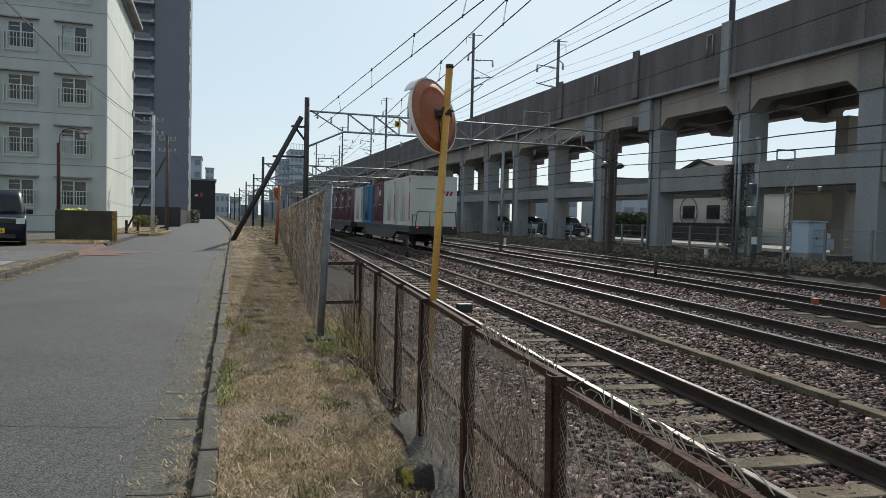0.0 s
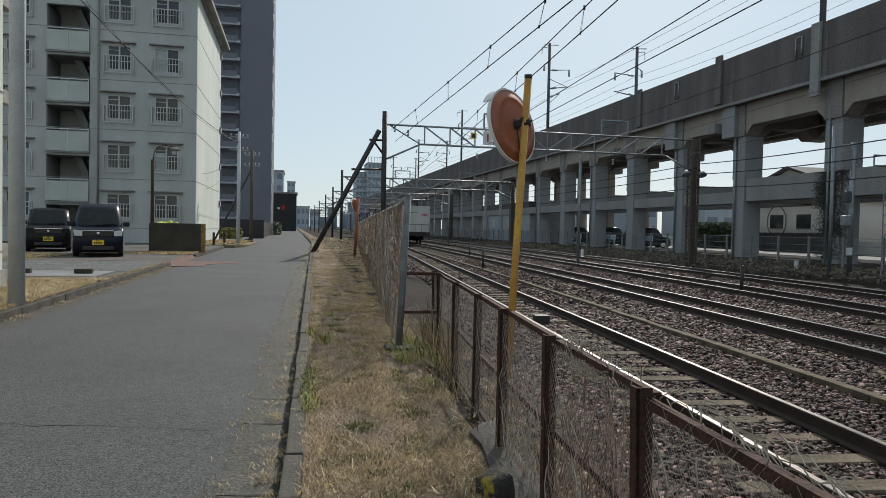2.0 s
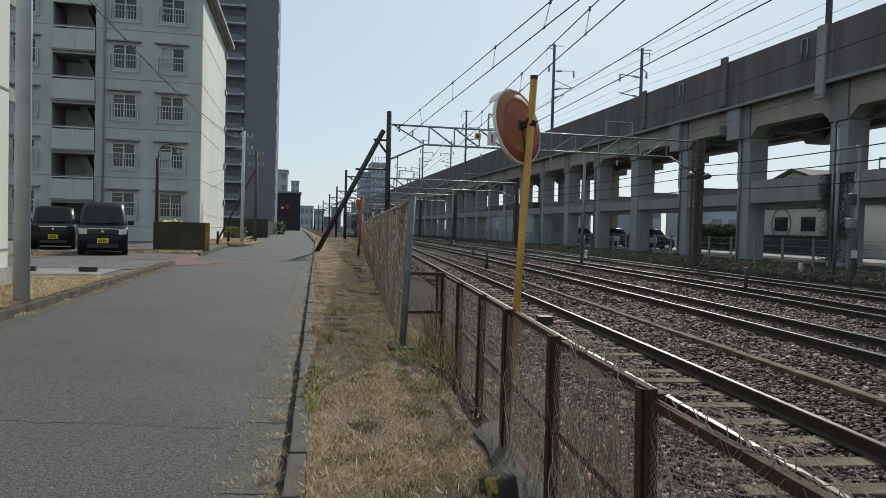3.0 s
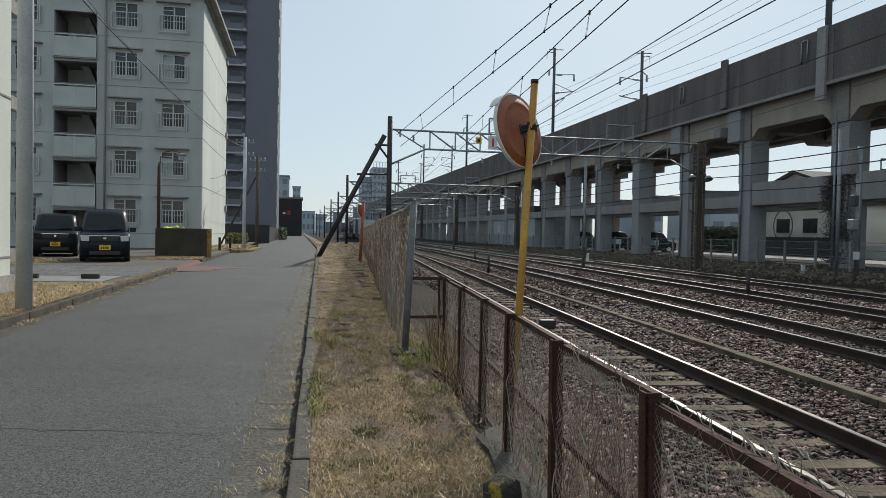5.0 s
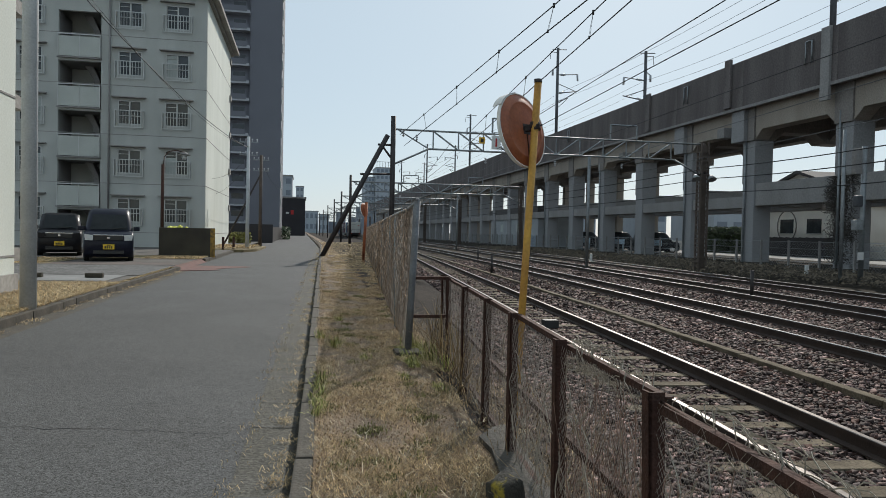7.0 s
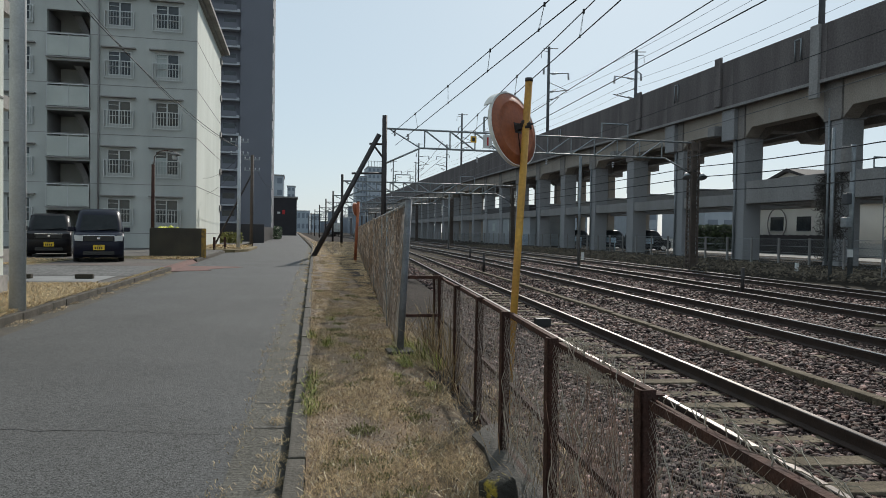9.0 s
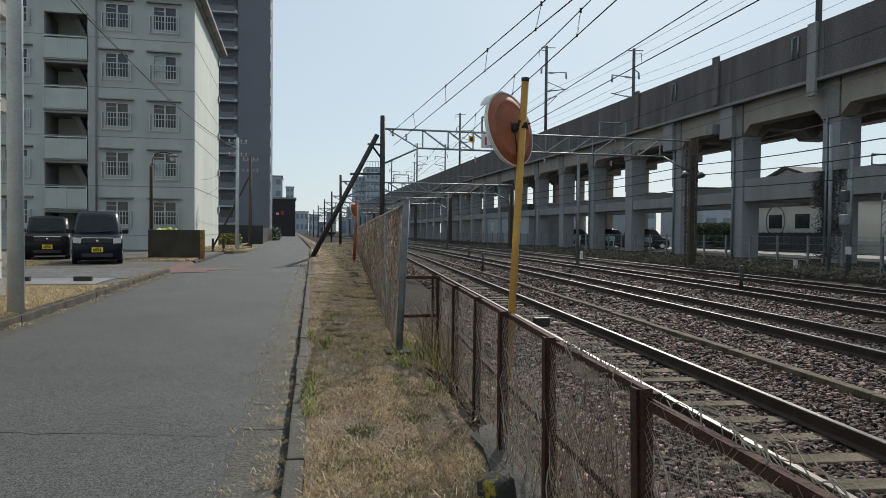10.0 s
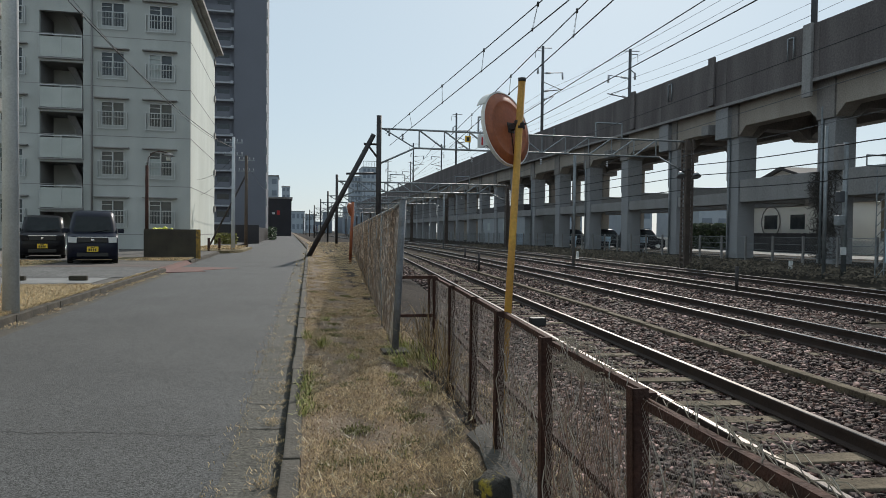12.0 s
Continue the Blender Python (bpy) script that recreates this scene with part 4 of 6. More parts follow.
# ---- wires ----
def wire(pts, r, mat, label, group="overhead wires", name="overhead_wire", sag=0.0, cat="wire"):
    full = []
    for a, b in zip(pts[:-1], pts[1:]):
        a, b = Vector(a), Vector(b)
        for i in range(12):
            u = i / 12
            p = a.lerp(b, u)
            p.z -= 4 * sag * u * (1 - u)
            full.append(p)
    full.append(Vector(pts[-1]))
    vs, n = [], 6
    for k, p in enumerate(full):
        d = (full[min(k + 1, len(full) - 1)] - full[max(k - 1, 0)]).normalized()
        u = d.cross(Vector((0, 0, 1))).normalized()
        w = u.cross(d)
        vs += [tuple(p + (u * math.cos(1.0472 * c) + w * math.sin(1.0472 * c)) * r) for c in range(n)]
    fs = [(k * n + c, k * n + (c + 1) % n, (k + 1) * n + (c + 1) % n, (k + 1) * n + c) for k in range(len(full) - 1) for c in range(n)]
    return tagged(raw(name, vs, fs, mat), label, cat, group)


GY = [-18, 32.9, 66, 97, 128, 160, 195, 235]
for k in (1, 2, 3, 4):
    wire([(track_x(y, k), y, 4.75) for y in (GY if k > 2 else GY[1:])], 0.010, THINWIRE, "taut contact wire above the track")
    wire([(track_x(y, k), y, 5.55) for y in GY[1:]], 0.010, THINWIRE, "sagging catenary wire above the track", sag=0.45)
# spans from y = -18 to the first gantry: (x, z) at each end, and where droppers tie the upper wire to the lower
RUN = (((5.45, 5.8), (4.42, 5.8), (13.4, 17.1, 21.6, 27.0)), ((4.85, 5.28), (4.61, 5.28), ()), ((2.88, 5.8), (7.47, 5.8), (13.6, 19.7, 26.5)), ((2.69, 5.28), (7.47, 5.28), ()),
       ((5.83, 5.8), (9.21, 5.8), ()), ((6.38, 5.35), (9.12, 5.35), ()), ((12.0, 6.2), (14.0, 6.0), ()))


def on_run(i, y):
    a, b, _ = RUN[i]
    u = (y + 18) / 50.9
    return Vector((a[0] + (b[0] - a[0]) * u, y, a[1] + (b[1] - a[1]) * u))


for i, (a, b, drops) in enumerate(RUN):
    wire([(a[0], -18, a[1]), (b[0], 32.9, b[1])], 0.012, CABLE, "dark catenary wire above the track")
    for y in drops:
        dr = thing("dropper", "thin paired wire dropper with a clamp", "dropper", "droppers")
        top, foot = on_run(i, y), on_run(i + 1, y)
        for dy in (-0.035, 0.035):
            part("strand", tube(nb(), top + Vector((0, dy * 0.2, 0)), foot + Vector((0, dy, 0)), 0.004, 5), THINWIRE, dr)
        part("clamp", tube(nb(), top - Vector((0, 0, 0.05)), top + Vector((0, 0, 0.04)), 0.024, 8), CABLE, dr)
        part("clamp", tube(nb(), foot - Vector((0, 0, 0.03)), foot + Vector((0, 0, 0.03)), 0.018, 8), CABLE, dr)
for z in (5.6, 6.5):
    wire([(VX + 0.9, y, 11.8 + z) for y in (-40, 35.6, 80.5, 125, 170, 215)], 0.014, THINWIRE, "overhead wire above the viaduct", "viaduct wires", sag=0.5)
    wire([(VX + 7.4, y, 11.8 + z) for y in (-40, 35.6, 72, 125, 170, 215)], 0.014, THINWIRE, "overhead wire above the viaduct", "viaduct wires", sag=0.5)
for z in (4.83, 4.31, 3.62):
    wire([(14.85, -20, z - 1.5), (18.93, 20.0, z - 0.36), (20.25, 32.9, z), (21.0, 66, z), (21.4, 97, z), (21.8, 160, z)], 0.022, CABLE, "thick black cable beside the tracks", "line cables", sag=0.08)


# ---- buildings ----
GUARDS = {}


def window_unit(w, h, rail, parent, m, seed):
    """Sliding window with aluminium frame, ledge above and a barred guard."""
    rng = random.Random(seed)
    win = part("window", box(nb(), -w / 2, w / 2, 0.06, 0.09, 0, h), GLASSDARK, parent, m=m)
    bm = nb()
    t = 0.05
    for a in (-w / 2, w / 2 - t):
        box(bm, a, a + t, -0.02, 0.06, 0, h)
    for z in (0, h - t):
        box(bm, -w / 2 + t, w / 2 - t, -0.02, 0.06, z, z + t)
    box(bm, -0.035, 0.035, -0.01, 0.06, t, h - t)
    box(bm, -w / 2 + t, -0.035, 0.0, 0.05, h * 0.80, h * 0.80 + 0.03)
    box(bm, -w / 2 + t, w / 2 - t, 0.0, 0.05, h * 0.36, h * 0.36 + 0.03)
    part("frame", bm, ALU, win)
    a = rng.choice((-1, 1))
    if rng.random() < 0.35:
        part("curtain", box(nb(), min(0, a * w * 0.45), max(0, a * w * 0.45), 0.052, 0.058, 0.06, h * 0.72 if rng.random() < 0.6 else h - 0.06), CURTAIN, win)
    part("ledge", box(nb(), -w / 2 - 0.3, w / 2 + 0.25, -0.28, 0.0, h + 0.13, h + 0.19), CONCLIGHT, win)
    if rail:
        gw = w / 2 + 0.15
        key = round(w, 2)
        if key not in GUARDS:
            GUARDS[key] = (part("guard_rail", box(nb(), -gw, gw, -0.2, -0.165, 0, 0.04), ALU, win, "pale metal window guard"),
                           part("guard_side", box(nb(), 0, 0.035, -0.2, 0.0, -0.18, 0.76), ALU, win, m=pose(-gw, 0, 0)),
                           part("guard_bar", box(nb(), -0.012, 0.012, -0.19, -0.17, -0.14, 0.72), ALU, win, m=pose(-gw + 0.2 * gw, 0, 0)))
            GUARDS[key][0].matrix_basis = pose(0, 0, -0.18)
            start = 1
        else:
            start = 0
        gr, gs_, gb = GUARDS[key]
        spots = [(gr, pose(0, 0, z)) for z in (-0.18, 0.72)][start:] + [(gs_, pose(x, 0, 0)) for x in (-gw, gw - 0.035)][start:] + [(gb, pose(-gw + 2 * gw * i / 10, 0, 0)) for i in range(1, 10)][start:]
        for src, mm in spots:
            o = src.copy()
            scene.collection.objects.link(o)
            o.parent = win
            o.matrix_basis = mm
    return win


LV = [0.92 + 2.648 * i for i in range(0, 6)]      # floor lines


def apartment():
    t = thing("apartment_block", "five-storey pale plastered apartment block with barred windows", "apartment building", m=pose(-5.3, 41.1, 0))
    # front wall built around its openings: columns of (x0, x1, kind)
    bays = [(-0.93, -2.16, "w"), (-3.38, -4.58, "w"), (-5.44, -7.56, "b"), (-8.34, -9.5, "w"), (-10.8, -12.0, "w"), (-13.2, -14.4, "w"), (-15.3, -17.4, "b"), (-18.2, -19.4, "w")]
    W = 21.0
    bm = nb()
    x = 0.0
    for a, b, kd in bays:
        box(bm, a, x, 0, 0.25, 0.0, 14.0)
        for i in range(5):
            zl = LV[i]
            if kd == "w":
                lo, hi = zl + 0.55, zl + 1.86
            else:
                lo, hi = max(zl - 1.27, 0.05), zl + 1.18
            below = 0.0 if i == 0 else (LV[i - 1] + (1.86 if kd == "w" else 1.18))
            box(bm, b, a, 0, 0.25, below, lo)
        box(bm, b, a, 0, 0.25, LV[4] + (1.86 if kd == "w" else 1.18), 14.0)
        x = b
    box(bm, -W, x, 0, 0.25, 0.0, 14.0)
    part("front_wall", bm, PLASTERSHADE, t, "shaded pale front wall")
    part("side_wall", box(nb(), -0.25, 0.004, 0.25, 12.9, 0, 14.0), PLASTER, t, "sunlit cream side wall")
    part("core", box(nb(), -W, -0.25, 2.3, 12.9, 0, 13.9), PLASTERSHADE, t)
    # dark sheets behind the windows, coloured as the shade of unlit rooms
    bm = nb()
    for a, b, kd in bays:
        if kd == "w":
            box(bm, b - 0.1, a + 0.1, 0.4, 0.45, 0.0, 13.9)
    part("room_shade", bm, DARKIN, t)
    bm = nb()
    for i in range(5):
        box(bm, -W, 0.0, -0.012, 0.0, LV[i] - 0.02, LV[i] + 0.012)
        box(bm, 0.004, 0.014, 0, 12.9, LV[i] - 0.02, LV[i] + 0.012)
    part("joint_line", bm, CONC, t, "dark joint line in the render")
    bm = nb()
    box(bm, -W - 0.4, 0.55, -0.5, 13.5, 14.0, 14.22, bev=0.02)
    box(bm, -W, 0.2, -0.2, 13.2, 13.85, 14.0)
    part("roof", bm, CONCLIGHT, t, "flat roof with overhanging eave")
    n = 0
    for a, b, kd in bays:
        for i in range(5):
            if kd == "w":
                n += 1
                window_unit(a - b - 0.01, 1.3, True, t, pose((a + b) / 2, 0.03, LV[i] + 0.553), n)
            else:
                zf = max(LV[i] - 1.27, 0.08)
                bal = part("balcony", box(nb(), b + 0.02, a - 0.02, -0.14, -0.10, zf + 0.02, LV[i] - 0.20), PANEL, t, "cream balcony panel with pale rails")
                part("balcony_edge", box(nb(), b - 0.03, a + 0.03, -0.17, 0.02, zf - 0.08, zf - 0.01), CONC, bal)
                bm = nb()
                box(bm, b, a, -0.165, -0.10, LV[i] - 0.12, LV[i] - 0.07)
                for xx in (b + 0.01, (a + b) / 2, a - 0.04):
                    box(bm, xx, xx + 0.04, -0.17, -0.12, zf - 0.05, LV[i] - 0.12)
                part("rail", bm, ALU, bal)
                part("balcony_floor", box(nb(), b - 0.1, a + 0.1, 0.25, 2.3, zf - 0.2, zf), CONC, bal)
                bm = nb()
                box(bm, b - 0.1, b + 0.0, 0.25, 2.3, zf, LV[i] + 1.2)
                box(bm, a + 0.0, a + 0.1, 0.25, 2.3, zf, LV[i] + 1.2)
                prism(bm, [(b + 0.9, LV[i] + 1.3), (b + 1.35, LV[i] + 1.3), (b + 1.75, LV[i] + 0.4), (b + 1.75, zf), (b + 1.5, zf), (b + 1.45, LV[i] + 0.4)], 1.2, 1.9, "y")
                part("stair_wall", bm, CONC, t)
    bm = nb()
    tube(bm, (-5.0, -0.08, 0.2), (-5.0, -0.08, 13.9), 0.05, 8)
    part("drain_pipe", bm, CONC, t, "grey drain pipe")
    for i in range(5):
        part("side_box", box(nb(), 0.016, 0.10, 12.2, 12.85, LV[i] + 1.6, LV[i] + 2.0), CONCLIGHT, t)
    return t


apartment()

nbld = thing("apartment_block", "pale plastered apartment block close beside the road", "apartment building", m=pose(-4.72, 13.0, 0))
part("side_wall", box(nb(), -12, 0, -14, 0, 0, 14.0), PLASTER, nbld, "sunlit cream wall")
bm = nb()
for z in (0.72, 3.35, 6.0, 8.65, 11.3):
    box(bm, 0.0, 0.012, -14, 0, z - 0.02, z + 0.012)
part("joint_line", bm, CONC, nbld)
for z in (0.72, 3.3, 4.9, 6.0):
    part("rear_ledge", box(nb(), -3, -0.02, 0.0, 0.5, z - 0.1, z + 0.12), CONCLIGHT, nbld, "white ledge on the rear wall")
bm = box(nb(), -12.2, 0.06, -14.2, 0.02, 0.1, 0.42)
part("plinth", bm, CONCLIGHT, nbld)

tw = thing("residential_tower", "tall dark grey residential tower with stacked balconies", "tower block", m=pose(-3.9, 127, 0))
part("shaft", box(nb(), -5.4, 0, 0, 16, 0, 75), TOWERG, tw, "blank grey tiled wall")
part("balcony_back", box(nb(), -14, -5.4, 0.6, 15, 0, 74), TOWERG, tw)
bm0 = nb()
box(bm0, -14, -5.45, -0.9, 0.6, 0.0, 0.5)
slab = panel = win0 = None
for i in range(24):
    z = 2.2 + 3.0 * i
    if slab is None:
        slab = part("balcony_slab", bm0, TOWERL, tw, m=pose(0, 0, z))
        panel = part("balcony_panel", box(nb(), -14, -5.9, -0.95, -0.9, 0.3, 1.2), TOWERG, tw, m=pose(0, 0, z))
        win0 = part("balcony_window", box(nb(), -8.2, -6.2, 0.55, 0.62, 0.3, 2.2), GLASSDARK, tw, m=pose(0, 0, z))
        side = part("side_window", box(nb(), 0, 0.14, 1.0, 2.4, 0.3, 1.6), CURTAIN, tw, m=pose(0, 0, z))
    else:
        for o in (slab, panel, win0, side):
            c = o.copy()
            scene.collection.objects.link(c)
            c.matrix_basis = pose(0, 0, z)


def far_block(name, x0, x1, y, z, depth, mat, label, rows=0, colsn=0, wmat=None, winh=1.4):
    t = thing(name, label, "building", m=pose(x0, y, 0))
    part("wall", box(nb(), 0, x1 - x0, 0, depth, -0.4, z), mat, t)
    part("roof", box(nb(), -0.2, x1 - x0 + 0.2, -0.2, depth + 0.2, z, z + 0.35), CONCLIGHT, t)
    if rows:
        w = (x1 - x0) / (colsn * 1.0)
        src = None
        for r in range(rows):
            for c in range(colsn):
                m = pose((c + 0.5) * w, 0, (r + 0.35) * z / rows)
                if src is None:
                    src = part("window", box(nb(), -w * 0.3, w * 0.3, -0.06, 0.02, 0, z / rows * 0.45), wmat or GLASSDARK, t, m=m)
                else:
                    o = src.copy()
                    scene.collection.objects.link(o)
                    o.matrix_basis = m
    return t


b = far_block("shop_building", -4.4, 0.6, 153, 7.9, 10, BLACKB, "low black-clad building at the road's end")
part("sign", box(nb(), 2.0, 2.6, -0.1, 0.0, 4.5, 5.4), CRED, b, "small red sign")
part("sign", box(nb(), 1.0, 1.6, -0.1, 0.0, 4.6, 5.0), WHITEP, b, "small white sign")
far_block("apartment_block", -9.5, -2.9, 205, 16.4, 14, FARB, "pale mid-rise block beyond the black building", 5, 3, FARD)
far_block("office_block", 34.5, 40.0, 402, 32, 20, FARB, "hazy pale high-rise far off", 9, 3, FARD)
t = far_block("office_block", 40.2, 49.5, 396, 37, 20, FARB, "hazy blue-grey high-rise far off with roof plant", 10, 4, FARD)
bm = nb()
for i in range(6):
    tube(bm, (0.5 + i * 1.6, 1, 37), (0.5 + i * 1.6, 1, 40.5), 0.12, 5)
tube(bm, (0.5, 1, 40.5), (8.5, 1, 40.5), 0.12, 5)
part("roof_mast", bm, FARD, t)
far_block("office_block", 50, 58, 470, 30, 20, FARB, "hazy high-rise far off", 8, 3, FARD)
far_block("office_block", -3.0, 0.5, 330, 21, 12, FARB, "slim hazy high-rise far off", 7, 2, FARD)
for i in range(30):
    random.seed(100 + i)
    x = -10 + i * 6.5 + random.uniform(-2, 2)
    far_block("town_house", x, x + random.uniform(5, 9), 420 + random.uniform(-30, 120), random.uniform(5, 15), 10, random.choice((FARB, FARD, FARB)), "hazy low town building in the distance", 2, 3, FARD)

# houses beyond the viaduct
h = thing("house", "white plastered house with a ring round one window", "house", m=pose(46, 54.4, 0))
part("wall", box(nb(), 0, 9, 0, 9.2, -0.3, 4.5), HOUSEW, h)
part("roof", prism(nb(), [(-0.5, 4.5), (4.8, 4.9), (9.9, 4.5), (9.9, 4.62), (4.8, 5.1), (-0.5, 4.66)], -0.6, 9.6, "x"), CONCLIGHT, h)
for y in (1.5, 5.2):
    w = part("window", box(nb(), -0.05, 0.02, y, y + 1.85, 1.93, 3.25), GLASSDARK, h)
    part("frame", box(nb(), -0.08, -0.05, y - 0.06, y + 1.9, 1.86, 1.93), ALU, w)
bm = nb()
for i in range(32):
    a0, a1 = 2 * math.pi * i / 32, 2 * math.pi * (i + 1) / 32
    tube(bm, (-0.06, 6.1 + 1.35 * math.cos(a0), 2.6 + 1.5 * math.sin(a0)), (-0.06, 6.1 + 1.35 * math.cos(a1), 2.6 + 1.5 * math.sin(a1)), 0.05, 5)
part("ring_trim", bm, CONC, h)
h2 = thing("house", "house with a dark gabled roof behind the viaduct", "house", m=pose(50, 60.3, 0))
part("wall", prism(nb(), [(0, -0.3), (7.4, -0.3), (7.4, 7.0), (3.7, 8.1), (0, 7.0)], 0, 8, "x"), HOUSEW, h2)
part("roof", prism(nb(), [(-0.8, 6.75), (3.7, 8.1), (8.2, 6.75), (8.2, 7.0), (3.7, 8.4), (-0.8, 7.0)], -0.5, 8.5, "x"), ROOFT, h2)
bf = thing("board_fence", "dark stained board fence before the white house", "fence")
board = part("board", box(nb(), 0, 0.03, 0.01, 0.29, -0.3, 1.5), BLACKB, bf, m=pose(44.7, 50, 0))
for i in range(1, 52):
    again(board, pose(44.7 + 0.012 * (i % 2), 50 + 0.3 * i, 0.02 * (i % 3)))
sg = thing("billboard", "blue advertising board on posts", "billboard", m=pose(59, 72.8, 0))
part("board", box(nb(), 0, 0.1, -1.1, 1.1, 8.3, 9.15), SIGNB, sg)
part("post", box(nb(), 0.1, 0.2, -0.1, 0.1, -0.3, 8.9), GALV, sg)
far_block("house", 58, 70, 40, 6.5, 10, BEIGESHADE, "dull beige house behind the viaduct", 2, 4)
far_block("house", 60, 75, 22, 5.2, 12, BEIGESHADE, "beige low house behind the viaduct", 1, 4)
far_block("house", 48.5, 56, 2, 4.4, 48, BEIGESHADE, "low beige house in shade behind the viaduct", 1, 3)
far_block("apartment_block", 58, 66, 92, 6.2, 12, FARB, "pale low block behind the viaduct", 3, 3, FARD)
far_block("apartment_block", 62, 70, 74, 5.4, 10, FARB, "pale low block behind the viaduct", 2, 3, FARD)
far_block("apartment_block", 60, 66, 120, 6.2, 12, FARB, "pale block behind the viaduct", 2, 3, FARD)
t = thing("storage_shed", "grey shed built in between the viaduct columns", "shed", m=pose(29.85, 87, 0))
part("wall", box(nb(), 0, 6, 0, 23, -0.4, 4.2), mk("shed_panel", (0.34, 0.36, 0.37), 0.8, var=0.2, scale=0.8, fine=10, bump=0.1), t)
part("roof", box(nb(), -0.15, 6, -0.1, 23.1, 4.2, 5.0), DARKSTEEL, t, "dark metal fascia")
for y in (4.0, 8.0, 12.5, 16.0):
    part("window", box(nb(), -0.03, 0.02, y, y + 1.4, 1.6, 2.7), CURTAIN, t)
part("door", box(nb(), -0.04, 0.02, 19.5, 21.5, -0.3, 2.2), GALVPAINT, t)


# ---- vehicles ----
def kei_car(m, paint, label, w=1.475, h=1.78, lens=LENS):
    """Tall boxy small car, nose towards -y."""
    t = thing("parked_car", label, "car", "parked cars", m=m)
    hw = w / 2
    #  y of nose side, z, half width
    low = [(0.10, 0.14), (0.02, 0.28), (0.0, 0.55), (0.03, 0.80), (0.14, 0.92), (0.66, 1.02), (3.33, 1.02), (3.40, 0.80), (3.40, 0.30), (3.30, 0.14)]
    bm = nb()
    secs = []
    for x, inset in ((-1.0, 0.10), (-0.93, 0.03), (-0.72, 0.0), (0.72, 0.0), (0.93, 0.03), (1.0, 0.10)):
        secs.append([bm.verts.new((x * hw, a + inset * (1 if a < 1.7 else -1), b - (inset * 0.3 if b > 0.9 else 0))) for a, b in low])
    n = len(low)
    for r0, r1 in zip(secs[:-1], secs[1:]):
        for i in range(n):
            f = bm.faces.new((r0[i], r0[(i + 1) % n], r1[(i + 1) % n], r1[i]))
            f.smooth = True
    bm.faces.new(secs[0][::-1])
    bm.faces.new(secs[-1])
    part("body", bm, paint, t)
    # cabin: pillars and roof, tapering upwards
    bm = nb()
    rings = []
    for z, k, y0, y1 in ((1.01, 0.97, 0.62, 3.34), (1.30, 0.93, 0.80, 3.30), (1.58, 0.86, 0.98, 3.22), (h - 0.08, 0.82, 1.10, 3.12), (h - 0.015, 0.70, 1.30, 2.95), (h, 0.45, 1.6, 2.7)):
        c = 0.12
        xw = hw * k
        rings.append([bm.verts.new(v) for v in ((-xw + c, y0, z), (xw - c, y0, z), (xw, y0 + c * 1.4, z), (xw, y1 - c, z), (xw - c, y1, z), (-xw + c, y1, z), (-xw, y1 - c, z), (-xw, y0 + c * 1.4, z))])
    for r0, r1 in zip(rings[:-1], rings[1:]):
        for i in range(8):
            f = bm.faces.new((r0[i], r0[(i + 1) % 8], r1[(i + 1) % 8], r1[i]))
            f.smooth = True
    bm.faces.new(rings[-1])
    part("cabin", bm, paint, t)
    bm = nb()
    vs = [bm.verts.new(c) for c in ((-hw * 0.97 + 0.15, 0.622, 1.05), (hw * 0.97 - 0.15, 0.622, 1.05), (hw * 0.86 - 0.14, 0.955, 1.56), (-hw * 0.86 + 0.14, 0.955, 1.56))]
    bm.faces.new(vs)
    bmesh.ops.solidify(bm, geom=bm.faces[:], thickness=0.01)
    part("windscreen", bm, GLASSDARK, t)
    for s in (-1, 1):
        bm = nb()
        vs = [bm.verts.new((s * (hw * k + 0.008), a, b)) for a, b, k in ((0.95, 1.06, 0.965), (3.1, 1.06, 0.965), (3.02, 1.56, 0.868), (1.22, 1.56, 0.868))]
        bm.faces.new(vs)
        bmesh.ops.solidify(bm, geom=bm.faces[:], thickness=0.006)
        part("side_window", bm, GLASSDARK, t)
        lamp = prism(nb(), [(s * 0.46, 0.69), (s * (hw - 0.05), 0.70), (s * (hw - 0.03), 0.89), (s * 0.45, 0.865)], -0.012, 0.14, "y")
        hl = part("headlight", lamp, lens, t)
        mb = box(nb(), -0.10, 0.10, -0.05, 0.05, -0.075, 0.075, bev=0.03)
        part("wing_mirror", mb, paint, t, m=pose(s * (hw + 0.09), 0.86, 1.08))
        for y in (0.62, 2.95):
            wh = part("wheel", tube(nb(), (s * (hw - 0.16), y, 0.275), (s * (hw + 0.002), y, 0.275), 0.275, 20), RUBBER, t)
            part("rim", tube(nb(), (s * (hw - 0.02), y, 0.275), (s * (hw + 0.008), y, 0.275), 0.18, 14), CHROME, wh)
    gr = part("grille", box(nb(), -0.42, 0.42, -0.012, 0.05, 0.70, 0.86, bev=0.01), INK, t)
    part("chrome_bar", box(nb(), -0.46, 0.46, -0.026, 0.0, 0.855, 0.885, bev=0.006), CHROME, gr)
    part("badge", box(nb(), -0.045, 0.045, -0.03, -0.01, 0.745, 0.815, bev=0.015), CHROME, gr)
    part("lower_grille", box(nb(), -0.45, 0.45, -0.008, 0.1, 0.24, 0.36, bev=0.01), INK, t)
    for s in (-1, 1):
        part("wiper", tube(nb(), (s * 0.05, 0.60, 1.06), (s * 0.05 + 0.45, 0.64, 1.12), 0.008, 5), INK, t)
    pl = part("number_plate", box(nb(), -0.165, 0.165, -0.035, 0.03, 0.40, 0.565), PLATEY, t, "yellow number plate")
    bm = nb()
